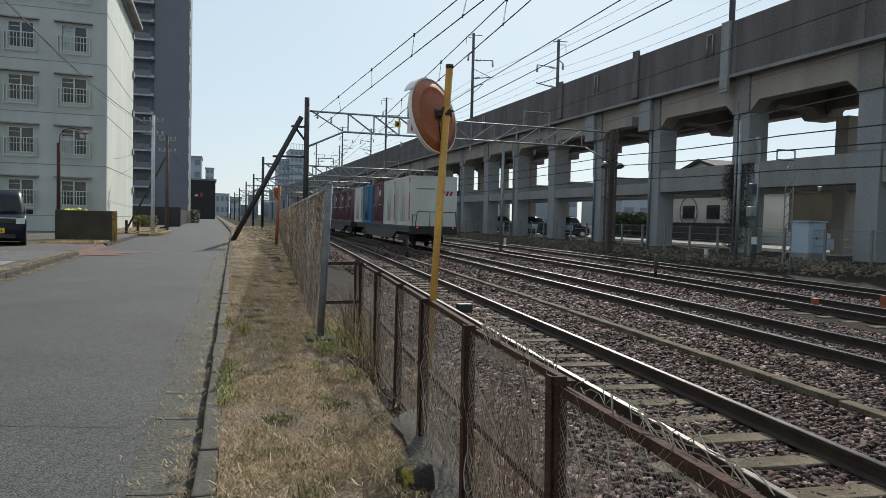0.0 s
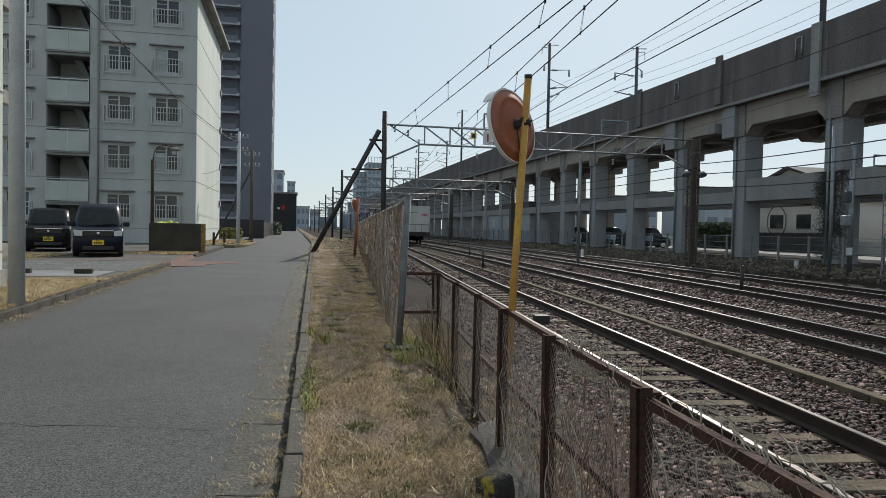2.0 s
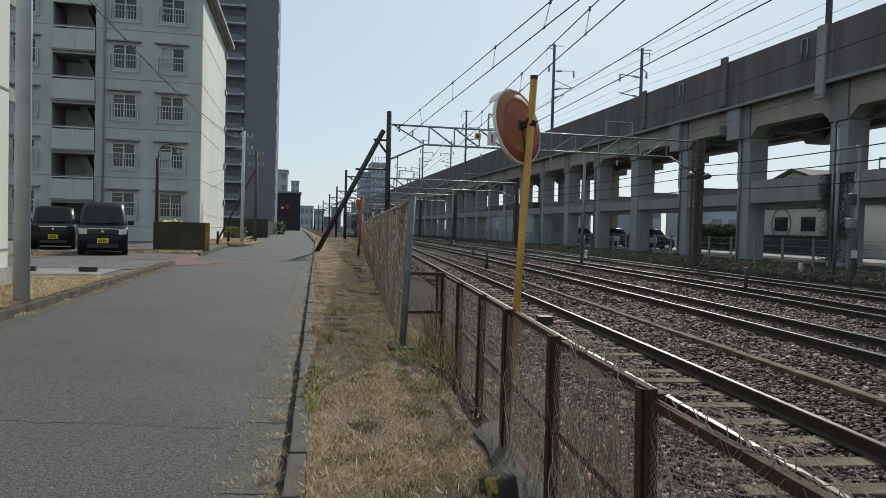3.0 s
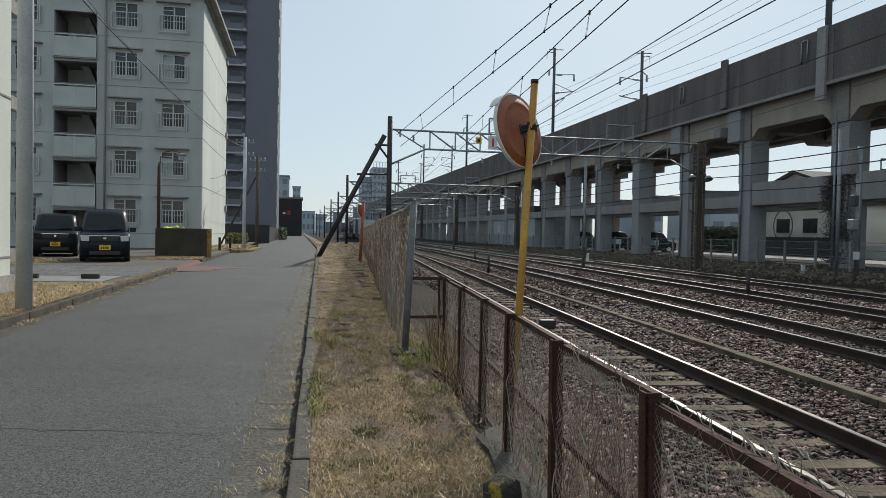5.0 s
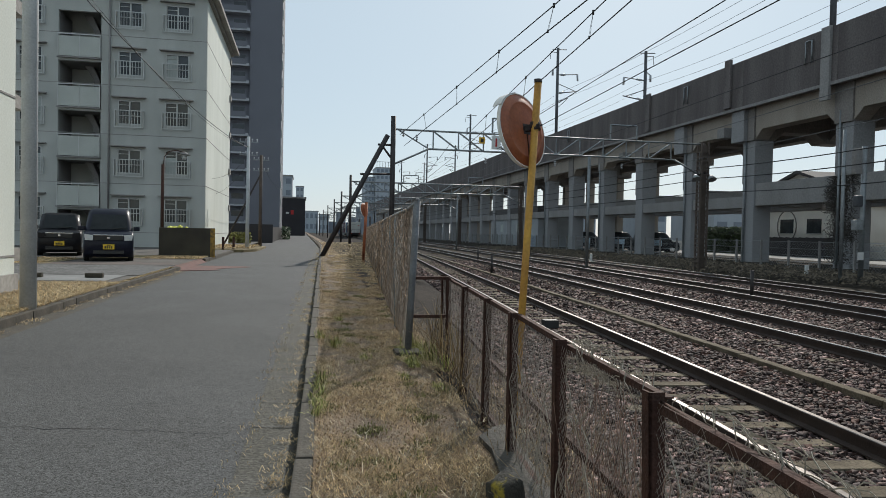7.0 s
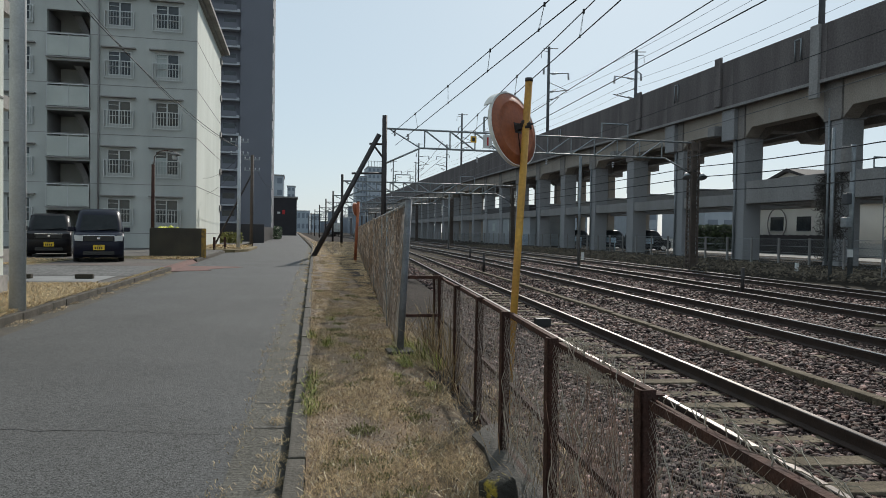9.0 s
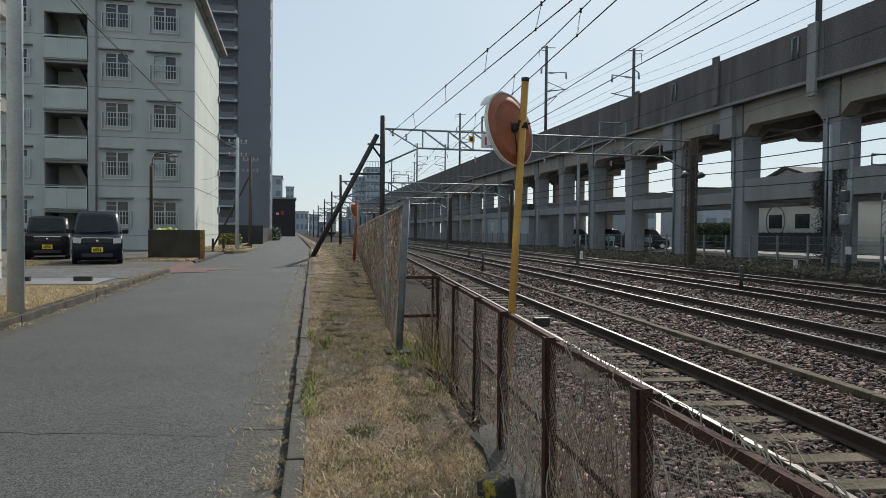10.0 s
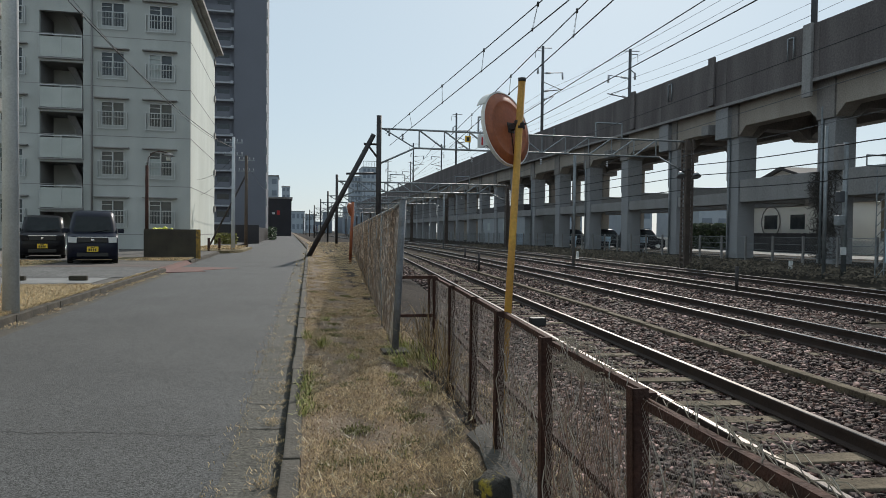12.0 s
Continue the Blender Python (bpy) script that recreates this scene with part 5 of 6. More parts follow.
    for i in range(4):
        box(bm, -0.12 + i * 0.062, -0.08 + i * 0.062, -0.039, -0.036, 0.425, 0.505)
    box(bm, -0.06, 0.06, -0.039, -0.036, 0.525, 0.545)
    part("bar", bm, INK, pl)
    return t


kei_car(pose(-5.97, 23.9, 0.13, 0, 0, 13) @ Matrix.Diagonal((0.98, 0.97, 0.955, 1)), CARBLUE, "dark blue boxy small car parked nose out on the lot")
kei_car(pose(-8.55, 27.6, 0.13, 0, 0, 15) @ Matrix.Diagonal((0.97, 1, 0.95, 1)), CARBLACK, "black rounded small car parked on the lot", h=1.66, lens=CARBLACK)
kei_car(pose(-7.6, 84, 0.13, 0, 0, 75), CARBLACK, "black car parked by the hedge")
for (x, y, c) in ((37.2, 73.6, CARBLACK), (37.2, 83.2, CARBLACK), (37.2, 65.3, CARBLACK)):
    kei_car(pose(x, y, -0.25, 0, 0, 80) @ Matrix.Diagonal((1.15, 1.3, 1.15, 1)), c, "dark van parked beneath the viaduct")

def blades(name, n, y0, y1, xa, xb, length, up, mat, label, seed, z=0.05, width=0.003, power=1.4, clump=0, patchy=False):
    rng = random.Random(seed)
    vs, fs = [], []
    cs = [(rng.uniform(0, 1) ** power, rng.uniform(0, 1)) for _ in range(clump)] if clump else None
    for i in range(n):
        if cs:
            u, w = rng.choice(cs)
            y = y0 + (y1 - y0) * u + rng.gauss(0, 0.05)
            x = xa(y) + (xb(y) - xa(y)) * w + rng.gauss(0, 0.04)
        else:
            y = y0 + (y1 - y0) * rng.random() ** power
            x = xa(y) + (xb(y) - xa(y)) * rng.random()
        if patchy and noise.noise(Vector((x * 2.6, y * 1.3, 3.0))) < rng.uniform(-0.3, 0.17):
            continue
        a = rng.uniform(0, 6.283)
        L = length * rng.uniform(0.5, 1.3)
        e = up * rng.uniform(0.2, 1.0)
        zz = z - 0.02 * max(0, min(x, 1.6) - 0.5)
        d = Vector((math.cos(a) * math.cos(e), math.sin(a) * math.cos(e), math.sin(e)))
        s = Vector((-math.sin(a), math.cos(a), 0)) * width * (1 + y * 0.06)
        p = Vector((x, y, zz + rng.uniform(0, 0.015)))
        m_ = p + d * L * 0.6 + Vector((0, 0, 0.01))
        q = p + d * L - Vector((0, 0, L * 0.12 * (1 if e > 0.5 else 0)))
        k = len(vs)
        vs += [tuple(p - s), tuple(p + s), tuple(m_ + s * 0.8), tuple(m_ - s * 0.8), tuple(q)]
        fs += [(k, k + 1, k + 2, k + 3), (k + 3, k + 2, k + 4)]
    return tagged(raw(name, vs, fs, mat), label, "grass", "", "stuff")


# ---- parking lot and roadside on the building side ----
def pole(x, y, h, r0, r1, label, arms=True, mat=POLECONC, brace=None, z0=0.1):
    t = thing("utility_pole", label, "utility pole", "utility poles", m=pose(x, y, z0))
    part("shaft", tube(nb(), (0, 0, -0.3), (0, 0, h), r0, 16, r1), mat, t)
    if arms:
        for z in (h - 0.3, h - 1.0):
            bm = box(nb(), -0.5, 0.5, -0.03, 0.03, z - 0.03, z + 0.03)
            part("cross_arm", bm, GALV, t)
        for z in (h - 0.26, h - 0.96):
            for xx in (-0.44, -0.16, 0.2, 0.44):
                part("insulator", tube(nb(), (xx, 0, z), (xx, 0, z + 0.14), 0.035, 8), CERAMIC, t)
    if brace:
        part("stay", tube(nb(), (brace, 0, 0), (0, 0, h - 1.2), 0.06, 8), DARKSTEEL, t)
    return t


pole(-3.585, 10.35, 9.0, 0.102, 0.09, "smooth pale concrete utility pole at the lawn", arms=False)
pole(-2.95, 40.2, 6.2, 0.105, 0.085, "pale concrete utility pole by the road")
pole(-2.65, 47.0, 5.9, 0.115, 0.09, "dark utility pole with slanting stay", mat=WOODPOLE, brace=-2.3)
lp = thing("street_lamp", "rusty lamp post with a curved arm and flat shade", "street lamp", m=pose(-5.45, 29.7, 0.13))
part("post", tube(nb(), (0, 0, 0), (0, 0, 3.6), 0.07, 12, 0.06), RUST, lp)
part("post_base", tube(nb(), (0, 0, 0), (0, 0, 1.1), 0.10, 12), mk("orange_base_paint", (0.34, 0.17, 0.07), 0.8, var=0.4, scale=5, fine=40), lp)
bm = nb()
pts = [(0.02, 0, 3.5), (0.05, 0, 3.9), (0.22, 0, 4.12), (0.5, 0, 4.18), (0.84, 0, 4.1)]
for a, b in zip(pts[:-1], pts[1:]):
    tube(bm, a, b, 0.018, 8)
part("arm", bm, RUST, lp)
part("shade", tube(nb(), (0.8, 0, 4.0), (0.8, 0, 4.1), 0.24, 20, 0.08), CONC, lp, "weathered flat lamp shade")
part("lamp", tube(nb(), (0.8, 0, 3.82), (0.8, 0, 4.0), 0.08, 14, 0.11), LENS, lp)

gs = thing("garbage_enclosure", "blackened low concrete enclosure with striped edge and yellow net", "enclosure", m=pose(-5.38, 28.7, 0.1, 0, 0, 7))
part("front_wall", box(nb(), 0, 2.05, 0, 0.12, 0, 1.14, bev=0.015), DIRTYCONC, gs)
part("side_wall", box(nb(), 0, 0.12, 0.125, 1.5, 0, 1.14), DIRTYCONC, gs)
part("back_wall", box(nb(), 0.125, 2.05, 1.4, 1.5, 0, 1.14), DIRTYCONC, gs)
part("warning_stripe", box(nb(), 1.88, 2.052, -0.004, 0.0, 0.0, 1.13), mk("flaking_yellow_paint", (0.46, 0.27, 0.04), 0.8, var=0.4, scale=9, fine=40, bump=0.2, col2=(0.07, 0.055, 0.035)), gs, "worn yellow stripe")
bm = nb()
for i in range(30):
    x, y, r = random.uniform(0.25, 1.0), random.uniform(0.2, 1.2), random.uniform(0.06, 0.13)
    bmesh.ops.create_icosphere(bm, subdivisions=1, radius=r, matrix=pose(x, y, 1.0 + random.uniform(0, 0.14)))
part("net", bm, NET, gs, "crumpled yellow-green net")

strip("lawn_patch", [(-9, 0.136, 0), (-6, 0.14, 0), (-3.565, 0.125, 0)], LAWN, "dry straw-coloured lawn beside the kerb", "lawn", ys=[-10, 4, 8, 12, 15.2])
strip("apron_slab", [(-9, 0.137, 0), (-3.9, 0.134, 0)], APRON, "pale concrete apron slab", "paving", ys=[15.4, 16, 17.2])
strip("lawn_patch", [(-7.5, 0.138, 0), (-3.6, 0.134, 0)], LAWN, "dry grass by the enclosure", "lawn", ys=[26.8, 28, 29.2])
solo("lawn_patch", prism(nb(), [(-5.2, 38.2), (-3.0, 38.6), (-2.45, 40.2), (-2.3, 47.5), (-5.2, 47.5)], -0.05, 0.14, "z"), LAWN, "dry grass with a kerb round the utility poles", "lawn", kind="structure")
blades("dry_grass", 5000, 38.4, 47.0, lambda y: -5.1, lambda y: -2.6, 0.12, 0.7, DRYGRASS, "dry grass at the pole corner", 61, 0.2, 0.003, 1.0)
strip("gravel_patch", [(-12, 0.137, 0), (-6, 0.139, 0), (-3.6, 0.135, 0)], GRAVEL, "loose grey gravel on the lot", "gravel", ys=[17.25, 18.5, 20, 21.6])
strip("red_paving", [(-12, 0.138, 0), (-6, 0.14, 0), (-3.6, 0.137, 0)], mk("worn_reddish_paving", (0.125, 0.09, 0.08), 0.95, var=0.5, scale=2.0, fine=50, bump=0.4, col2=(0.075, 0.068, 0.062)), "faded reddish paving before the parked cars", "paving", ys=[21.7, 22.6, 23.6])
strip("lawn_patch", [(-14, 0.142, 0), (-10, 0.145, 0), (-7.2, 0.142, 0)], LAWN, "dry grass patch beside the parked cars", "lawn", ys=[21.9, 24, 25.8])
strip("kerb_ramp", [(-3.6, 0.135, 0), (-3.40, 0.006, 0)], REDPAVE, "faded reddish ramp into the lot", "paving", ys=[21.2, 22, 24.5, 27.1])
solo("red_marking", prism(nb(), [(-3.40, 21.2), (-2.35, 21.6), (-2.55, 22.3), (-1.55, 23.5), (-1.62, 23.75), (-3.40, 24.2)], 0.0, 0.021, "z"), REDPAVE, "faded red paving repair across the lane", "paving", kind="structure")
strip("gutter_dirt", [(-3.425, 0.012, 0), (-3.3, 0.014, 0), (-3.17, 0.0045, 0)], LITTER, "grit and leaf litter along the kerb foot", "dirt", ys=[-10, 0, 5, 8, 10, 12, 14, 16, 18, 21])
for x in (-5.55, -4.35):
    solo("wheel_stop", box(nb(), -0.18, 0.18, -0.07, 0.07, 0, 0.1, bev=0.02), DIRTYCONC, "low dark concrete wheel stop", "wheel stop", "wheel stops", m=pose(x, 16.3, 0.135))
for x, y in ((-4.05, 38.6), (-3.6, 39.5)):
    solo("marker_post", box(nb(), -0.06, 0.06, -0.06, 0.06, 0, 0.7, bev=0.01), RUST, "short marker post in the grass", "post", m=pose(x, y, 0.1))


def leaf_clumps(name, n, lo, hi, size, mat, label, category, seed):
    """Hedge or bush of many small leaves."""
    rng = random.Random(seed)
    vs, fs = [], []
    for i in range(n):
        c = Vector([rng.uniform(a, b) for a, b in zip(lo, hi)])
        a = Vector((rng.gauss(0, 1), rng.gauss(0, 1), rng.gauss(0, 1))).normalized()
        b = a.orthogonal().normalized()
        s = size * rng.uniform(0.6, 1.3)
        k = len(vs)
        vs += [c - a * s, c + b * s * 0.5, c + a * s, c - b * s * 0.5]
        fs.append((k, k + 1, k + 2, k + 3))
    t = raw(name, [tuple(v) for v in vs], fs, mat)
    return tagged(t, label, category, "", "stuff")


leaf_clumps("hedge", 1600, (-7.5, 56, 0.1), (-3.9, 57.6, 0.95), 0.12, LEAFY, "yellow-green clipped hedge by the tower", "hedge", 3)
leaf_clumps("hedge", 5000, (43.5, 64, -0.2), (45.0, 73, 2.5), 0.2, LEAF, "dense dark green hedge behind the viaduct", "hedge", 4)
leaf_clumps("shrub", 700, (33.0, 100.5, -0.2), (34.5, 103, 3.0), 0.22, LEAF, "dark shrub beside the shed", "shrub", 5)
leaf_clumps("hedge", 900, (-2.4, 88, 0.1), (-1.6, 100, 1.6), 0.2, LEAF, "dark hedge along the lane", "hedge", 6)
solo("boundary_wall", box(nb(), -9, -2.6, 66, 66.2, 0, 1.7, bev=0.02), BLACKB, "dark boundary wall before the tower", "wall", kind="structure")
solo("boundary_wall", box(nb(), -3.0, -2.8, 66.2, 120, 0, 1.5), DARKSTEEL, "dark fence wall along the lane", "wall", kind="structure")
solo("boundary_wall", box(nb(), 47, 47.2, -30, 110, -0.3, 0.9), HOUSEW, "low white wall behind the viaduct", "wall", kind="structure")

for pts, sg_ in (([(-4.71, 12.9, 6.25), (-2.95, 40.2, 5.7)], 0.5), ([(-4.71, 12.9, 6.50), (-2.95, 40.2, 5.75)], 0.75), ([(-2.95, 40.2, 5.7), (-2.65, 47, 5.5)], 0.1), ([(-5.3, 44, 4.2), (-2.95, 40.2, 5.2)], 0.3), ([(-5.3, 46, 3.4), (-2.95, 40.2, 4.9)], 0.3), ([(-2.65, 47, 5.6), (-2.5, 90, 6.2)], 0.5)):
    wire(pts, 0.012 if sg_ == 0.5 else 0.006, CABLE, "sagging black service cable", "service cables", "service_cable", sag=sg_, cat="cable")

# ---- far side of the tracks ----
fr = thing("far_fence", "grey wire fence with concrete posts before the viaduct", "fence")
src = None
bm = nb()
for i in range(60):
    y = 6 + i * 2.4
    if src is None:
        src = part("post", box(nb(), -0.05, 0.05, -0.05, 0.05, -0.4, 1.25), CONC, fr, m=pose(26.6, y, 0))
    else:
        o = src.copy()
        scene.collection.objects.link(o)
        o.matrix_basis = pose(26.6, y, 0)
for z in (0.1, 0.45, 0.8, 1.18):
    tube(bm, (26.6, 4, z), (26.6, 150, z), 0.012, 5)
part("strand", bm, GALV, fr)
mesh_panel("wire_mesh", lambda y: 26.62, 4, 120, -0.2, 1.18, 0.2, 0.004, GALV, fr)
for y0, y1 in ((57.7, 61.7), (65.1, 70.5), (73.6, 79.2)):
    g = thing("guard_rail", "pale blue roadside guard rail beneath the viaduct", "guard rail", "guard rails")
    part("beam", box(nb(), 31.3, 31.38, y0, y1, 0.5, 1.0, bev=0.02), GUARDBLUE, g)
    for y in (y0 + 0.5, (y0 + y1) / 2, y1 - 0.5):
        part("post", tube(nb(), (31.45, y, -0.3), (31.45, y, 0.9), 0.07, 8), GUARDBLUE, g)
cb = thing("relay_cabinet", "pale blue trackside equipment cabinet on a grey plinth", "equipment cabinet", m=pose(26.3, 26.4, -0.36))
part("plinth", box(nb(), 0, 1.07, -0.52, 0.52, 0, 0.45), CONC, cb)
part("body", box(nb(), 0.02, 1.05, -0.5, 0.5, 0.45, 1.9, bev=0.02), CABINET, cb)
part("roof", box(nb(), -0.04, 1.11, -0.56, 0.56, 1.9, 1.97, bev=0.01), CABINET, cb)
part("lock", box(nb(), 0.5, 0.58, -0.52, -0.50, 1.1, 1.2), INK, cb)
part("side_box", box(nb(), 1.06, 1.7, -0.4, 0.3, 0.6, 1.15, bev=0.02), CABINET, cb)
solo("relay_cabinet", box(nb(), -0.4, 0.4, -0.3, 0.3, -0.3, 1.2, bev=0.02), CABINET, "small pale blue cabinet by the far fence", "equipment cabinet", m=pose(29.5, 88, 0))
sp = thing("signal_pole", "trackside pole with boxes and a round signal head", "signal pole", m=pose(21.3, 23.7, -0.36))
part("pole", tube(nb(), (0, 0, -0.2), (0, 0, 5.3), 0.1, 10), GALV, sp)
part("relay_case", box(nb(), -0.42, -0.12, -0.2, 0.1, 2.05, 2.45, bev=0.04), GALVPAINT, sp, "relay case")
part("relay_case", box(nb(), -0.38, -0.12, -0.16, 0.1, 2.95, 3.4, bev=0.06), MASTSTEEL, sp, "relay case")
part("box", box(nb(), -0.5, -0.2, -0.15, 0.1, 4.2, 5.2, bev=0.05), CONC, sp)
part("arm", tube(nb(), (-0.9, 0, -0.2), (-0.9, 0, 5.9), 0.07, 8), GALV, sp)
part("plate", box(nb(), -0.25, 0.0, -0.13, -0.1, 0.9, 1.2), WHITEP, sp)
la = thing("lattice_pole", "thin steel lattice pole with a top frame", "lattice pole", m=pose(22.3, 23.0, -0.36))
bm = nb()
for a in (-0.2, 0.2):
    tube(bm, (a, 0, -0.2), (a, 0, 4.4), 0.025, 5)
for i in range(11):
    tube(bm, (-0.2, 0, i * 0.4), (0.2, 0, i * 0.4 + 0.4), 0.015, 4)
for a, b in (((-0.7, 4.35), (0.2, 4.35)), ((-0.7, 4.75), (0.2, 4.75)), ((-0.7, 4.35), (-0.7, 4.75)), ((0.2, 4.35), (0.2, 4.75))):
    tube(bm, (a[0], 0, a[1]), (b[0], 0, b[1]), 0.03, 5)
part("frame", bm, GALV, la)
for x, y in ((13.1, 18.7), (10.6, 42), (8.2, 30)):
    solo("track_marker", tube(nb(), (0, 0, -0.4), (0, 0, 0.42), 0.055, 10), DARKSTEEL, "short dark marker post between tracks", "marker post", "track markers", m=pose(x, y, -0.08))
for x, y in ((18.4, 43), (23.0, 28.8)):
    solo("kilometre_post", box(nb(), -0.07, 0.07, -0.07, 0.07, -0.5, 0.2, bev=0.015), WHITEP, "small white stake beside the track", "marker post", "white stakes", m=pose(x, y, -0.1))
solo("track_box", box(nb(), -0.15, 0.15, -0.1, 0.1, 0, 0.16, bev=0.01), INK, "small black box on the siding's rail side", "equipment box", m=pose(4.9, 13.4, -0.6))
for x, y in ((11.86, 11.4), (14.1, 11.7)):
    solo("orange_stake", box(nb(), -0.06, 0.06, -0.05, 0.05, -0.1, 0.2, bev=0.01), ORANGE, "small orange stake in the ballast", "marker post", m=pose(x, y, -0.38))

blades("dry_grass", 165000, 2.0, 34.0, lambda y: drift(y) + 0.13, lambda y: min(tall_x(y) + 0.25, fence_x(y) - (0.16 if y < 4.1 else 0.0)), 0.036, 0.48, DRYGRASS, "flattened straw-coloured dry grass on the verge", 1, 0.056, 0.0010, 1.9, patchy=True)
for x, y, n, g in ((0.125, 4.7, 80, 0.09), (0.13, 5.0, 90, 0.09), (0.14, 5.4, 80, 0.08), (0.15, 5.75, 60, 0.07), (0.22, 7.9, 60, 0.12), (0.35, 7.3, 70, 0.14), (0.85, 5.7, 90, 0.04), (0.6, 6.6, 70, 0.05), (1.05, 5.3, 130, 0.05), (0.5, 9.5, 60, 0.06), (1.0, 6.3, 200, 0.08)):
    blades("green_grass", n, y - 0.16, y + 0.16, lambda q, x=x: x - 0.05, lambda q, x=x: x + 0.05, g, 1.2, GREENGRASS, "tuft of fresh green grass in the thatch", int(y * 100), 0.05, 0.0025, 1.0)
blades("dry_grass", 2200, 2.2, 12.0, lambda y: drift(y) + 0.10, lambda y: fence_x(y) - (0.17 if y < 4.1 else 0.02), 0.06, 0.35, mk("bleached_straw", (0.62, 0.55, 0.40), 0.9, var=0.3, island=True, bump=0), "long bleached straw lying on the verge", 21, 0.075, 0.0013, 1.6)
blades("brown_grass", 30000, 2.0, 20.0, lambda y: drift(y) + 0.10, lambda y: min(tall_x(y) + 0.2, fence_x(y) - (0.16 if y < 4.1 else 0.0)), 0.045, 0.4, mk("brown_thatch", (0.30, 0.20, 0.11), 0.95, var=0.4, island=True, bump=0), "rotting brown thatch on the verge", 33, 0.06, 0.0013, 1.8, patchy=True)
blades("dry_grass", 900, 2.2, 20.0, lambda y: drift(y) + 0.085, lambda y: drift(y) + 0.12, 0.04, 0.4, DRYGRASS, "dead grass straying over the kerb", 35, 0.078, 0.0012, 1.6, patchy=True)
blades("dry_grass", 2600, 6.0, 21.0, lambda y: -3.60, lambda y: -3.50, 0.05, 0.6, DRYGRASS, "dead grass hanging over the lawn kerb", 37, 0.115, 0.002, 1.0)
blades("dry_grass", 1500, 6.0, 21.0, lambda y: -3.42, lambda y: -3.28, 0.05, 0.5, DRYGRASS, "dead grass in the litter at the kerb foot", 38, 0.01, 0.0016, 1.0, clump=90)
blades("verge_litter", 6000, 2.2, 16.0, lambda y: drift(y) + 0.13, lambda y: fence_x(y) - (0.14 if y < 4.1 else 0.02), 0.014, 0.35, mk("earth_crumbs", (0.32, 0.22, 0.14), 0.95, var=0.5, island=True, bump=0), "dark crumbs of earth and rotten stems on the verge", 39, 0.06, 0.0028, 1.6)
blades("moss", 4500, 2.2, 14.0, lambda y: drift(y) + 0.12, lambda y: min(tall_x(y), fence_x(y) - 0.16), 0.025, 0.9, mk("olive_moss", (0.20, 0.19, 0.07), 0.95, var=0.4, island=True, bump=0), "olive moss and seedlings among the thatch", 36, 0.06, 0.0022, 1.5, clump=60)
blades("dry_grass", 16000, 33.0, 75.0, lambda y: drift(y) + 0.12, lambda y: tall_x(y) + 0.1, 0.12, 0.6, DRYGRASS, "dry grass farther along the verge", 31, 0.06, 0.002, 1.3, patchy=True)
blades("green_grass", 380, 6.2, 7.4, lambda y: 1.0, lambda y: 1.35, 0.18, 1.4, GREENGRASS, "green grass round the fence post", 3, 0.02, 0.003, 1.0, clump=14)
blades("dry_stalks", 330, 5.2, 7.6, lambda y: fence_x(y) - 0.12, lambda y: fence_x(y) + 0.12, 0.6, 1.5, STALK, "tall dry brown weed stalks at the fence", 4, 0.0, 0.0025, 0.8)
blades("dry_stalks", 500, 7.2, 34.0, lambda y: tall_x(y) - 0.02, lambda y: tall_x(y) + 0.3, 0.4, 1.4, STALK, "dry weeds grown along the tall fence", 5, 0.0, 0.003, 1.0)
blades("dry_grass", 3500, 0.6, 7.0, lambda y: fence_x(y) + 0.06, lambda y: fence_x(y) + 0.45, 0.07, 0.5, DRYGRASS, "dry grass on the slope behind the low fence", 73, -0.03, 0.0014, 1.0, patchy=True)
blades("dry_stalks", 700, 0.6, 5.5, lambda y: fence_x(y) - 0.08, lambda y: fence_x(y) + 0.6, 0.3, 1.3, STALK, "dry weeds behind the low fence", 6, -0.05, 0.002, 1.0)
blades("dry_grass", 3200, 3.0, 40.0, lambda y: drift(y) - 0.09, lambda y: drift(y) + 0.02, 0.04, 0.4, DRYGRASS, "dead grass caught in the gutter", 7, 0.0, 0.0014, 1.5, clump=110)
blades("dry_grass", 800, 3.0, 30.0, lambda y: drift(y) - 0.30, lambda y: drift(y) - 0.27, 0.03, 0.7, DRYGRASS, "dead grass in the joint beside the asphalt", 17, 0.004, 0.0014, 1.6, clump=130)
blades("dry_grass", 5200, 22.2, 25.7, lambda y: -10.5, lambda y: -7.4, 0.09, 0.7, DRYGRASS, "dry grass beside the parked cars", 71, 0.14, 0.004, 1.0)
blades("dry_grass", 3200, 26.3, 28.6, lambda y: -5.5, lambda y: -3.55, 0.09, 0.7, DRYGRASS, "dry grass before the enclosure", 72, 0.13, 0.004, 1.0)
blades("dry_grass", 22000, 8.0, 15.0, lambda y: -7.5, lambda y: -3.5, 0.07, 0.6, DRYGRASS, "dry lawn grass beside the kerb", 8, 0.13, 0.002, 1.0)
leaf_clumps("weed_bank", 26000, (19.6, 18, -0.5), (26.3, 80, -0.12), 0.09, mk("dead_weed", (0.125, 0.10, 0.07), 0.9, var=0.4, island=True, bump=0), "dull dead weeds along the far fence", "weeds", 9)


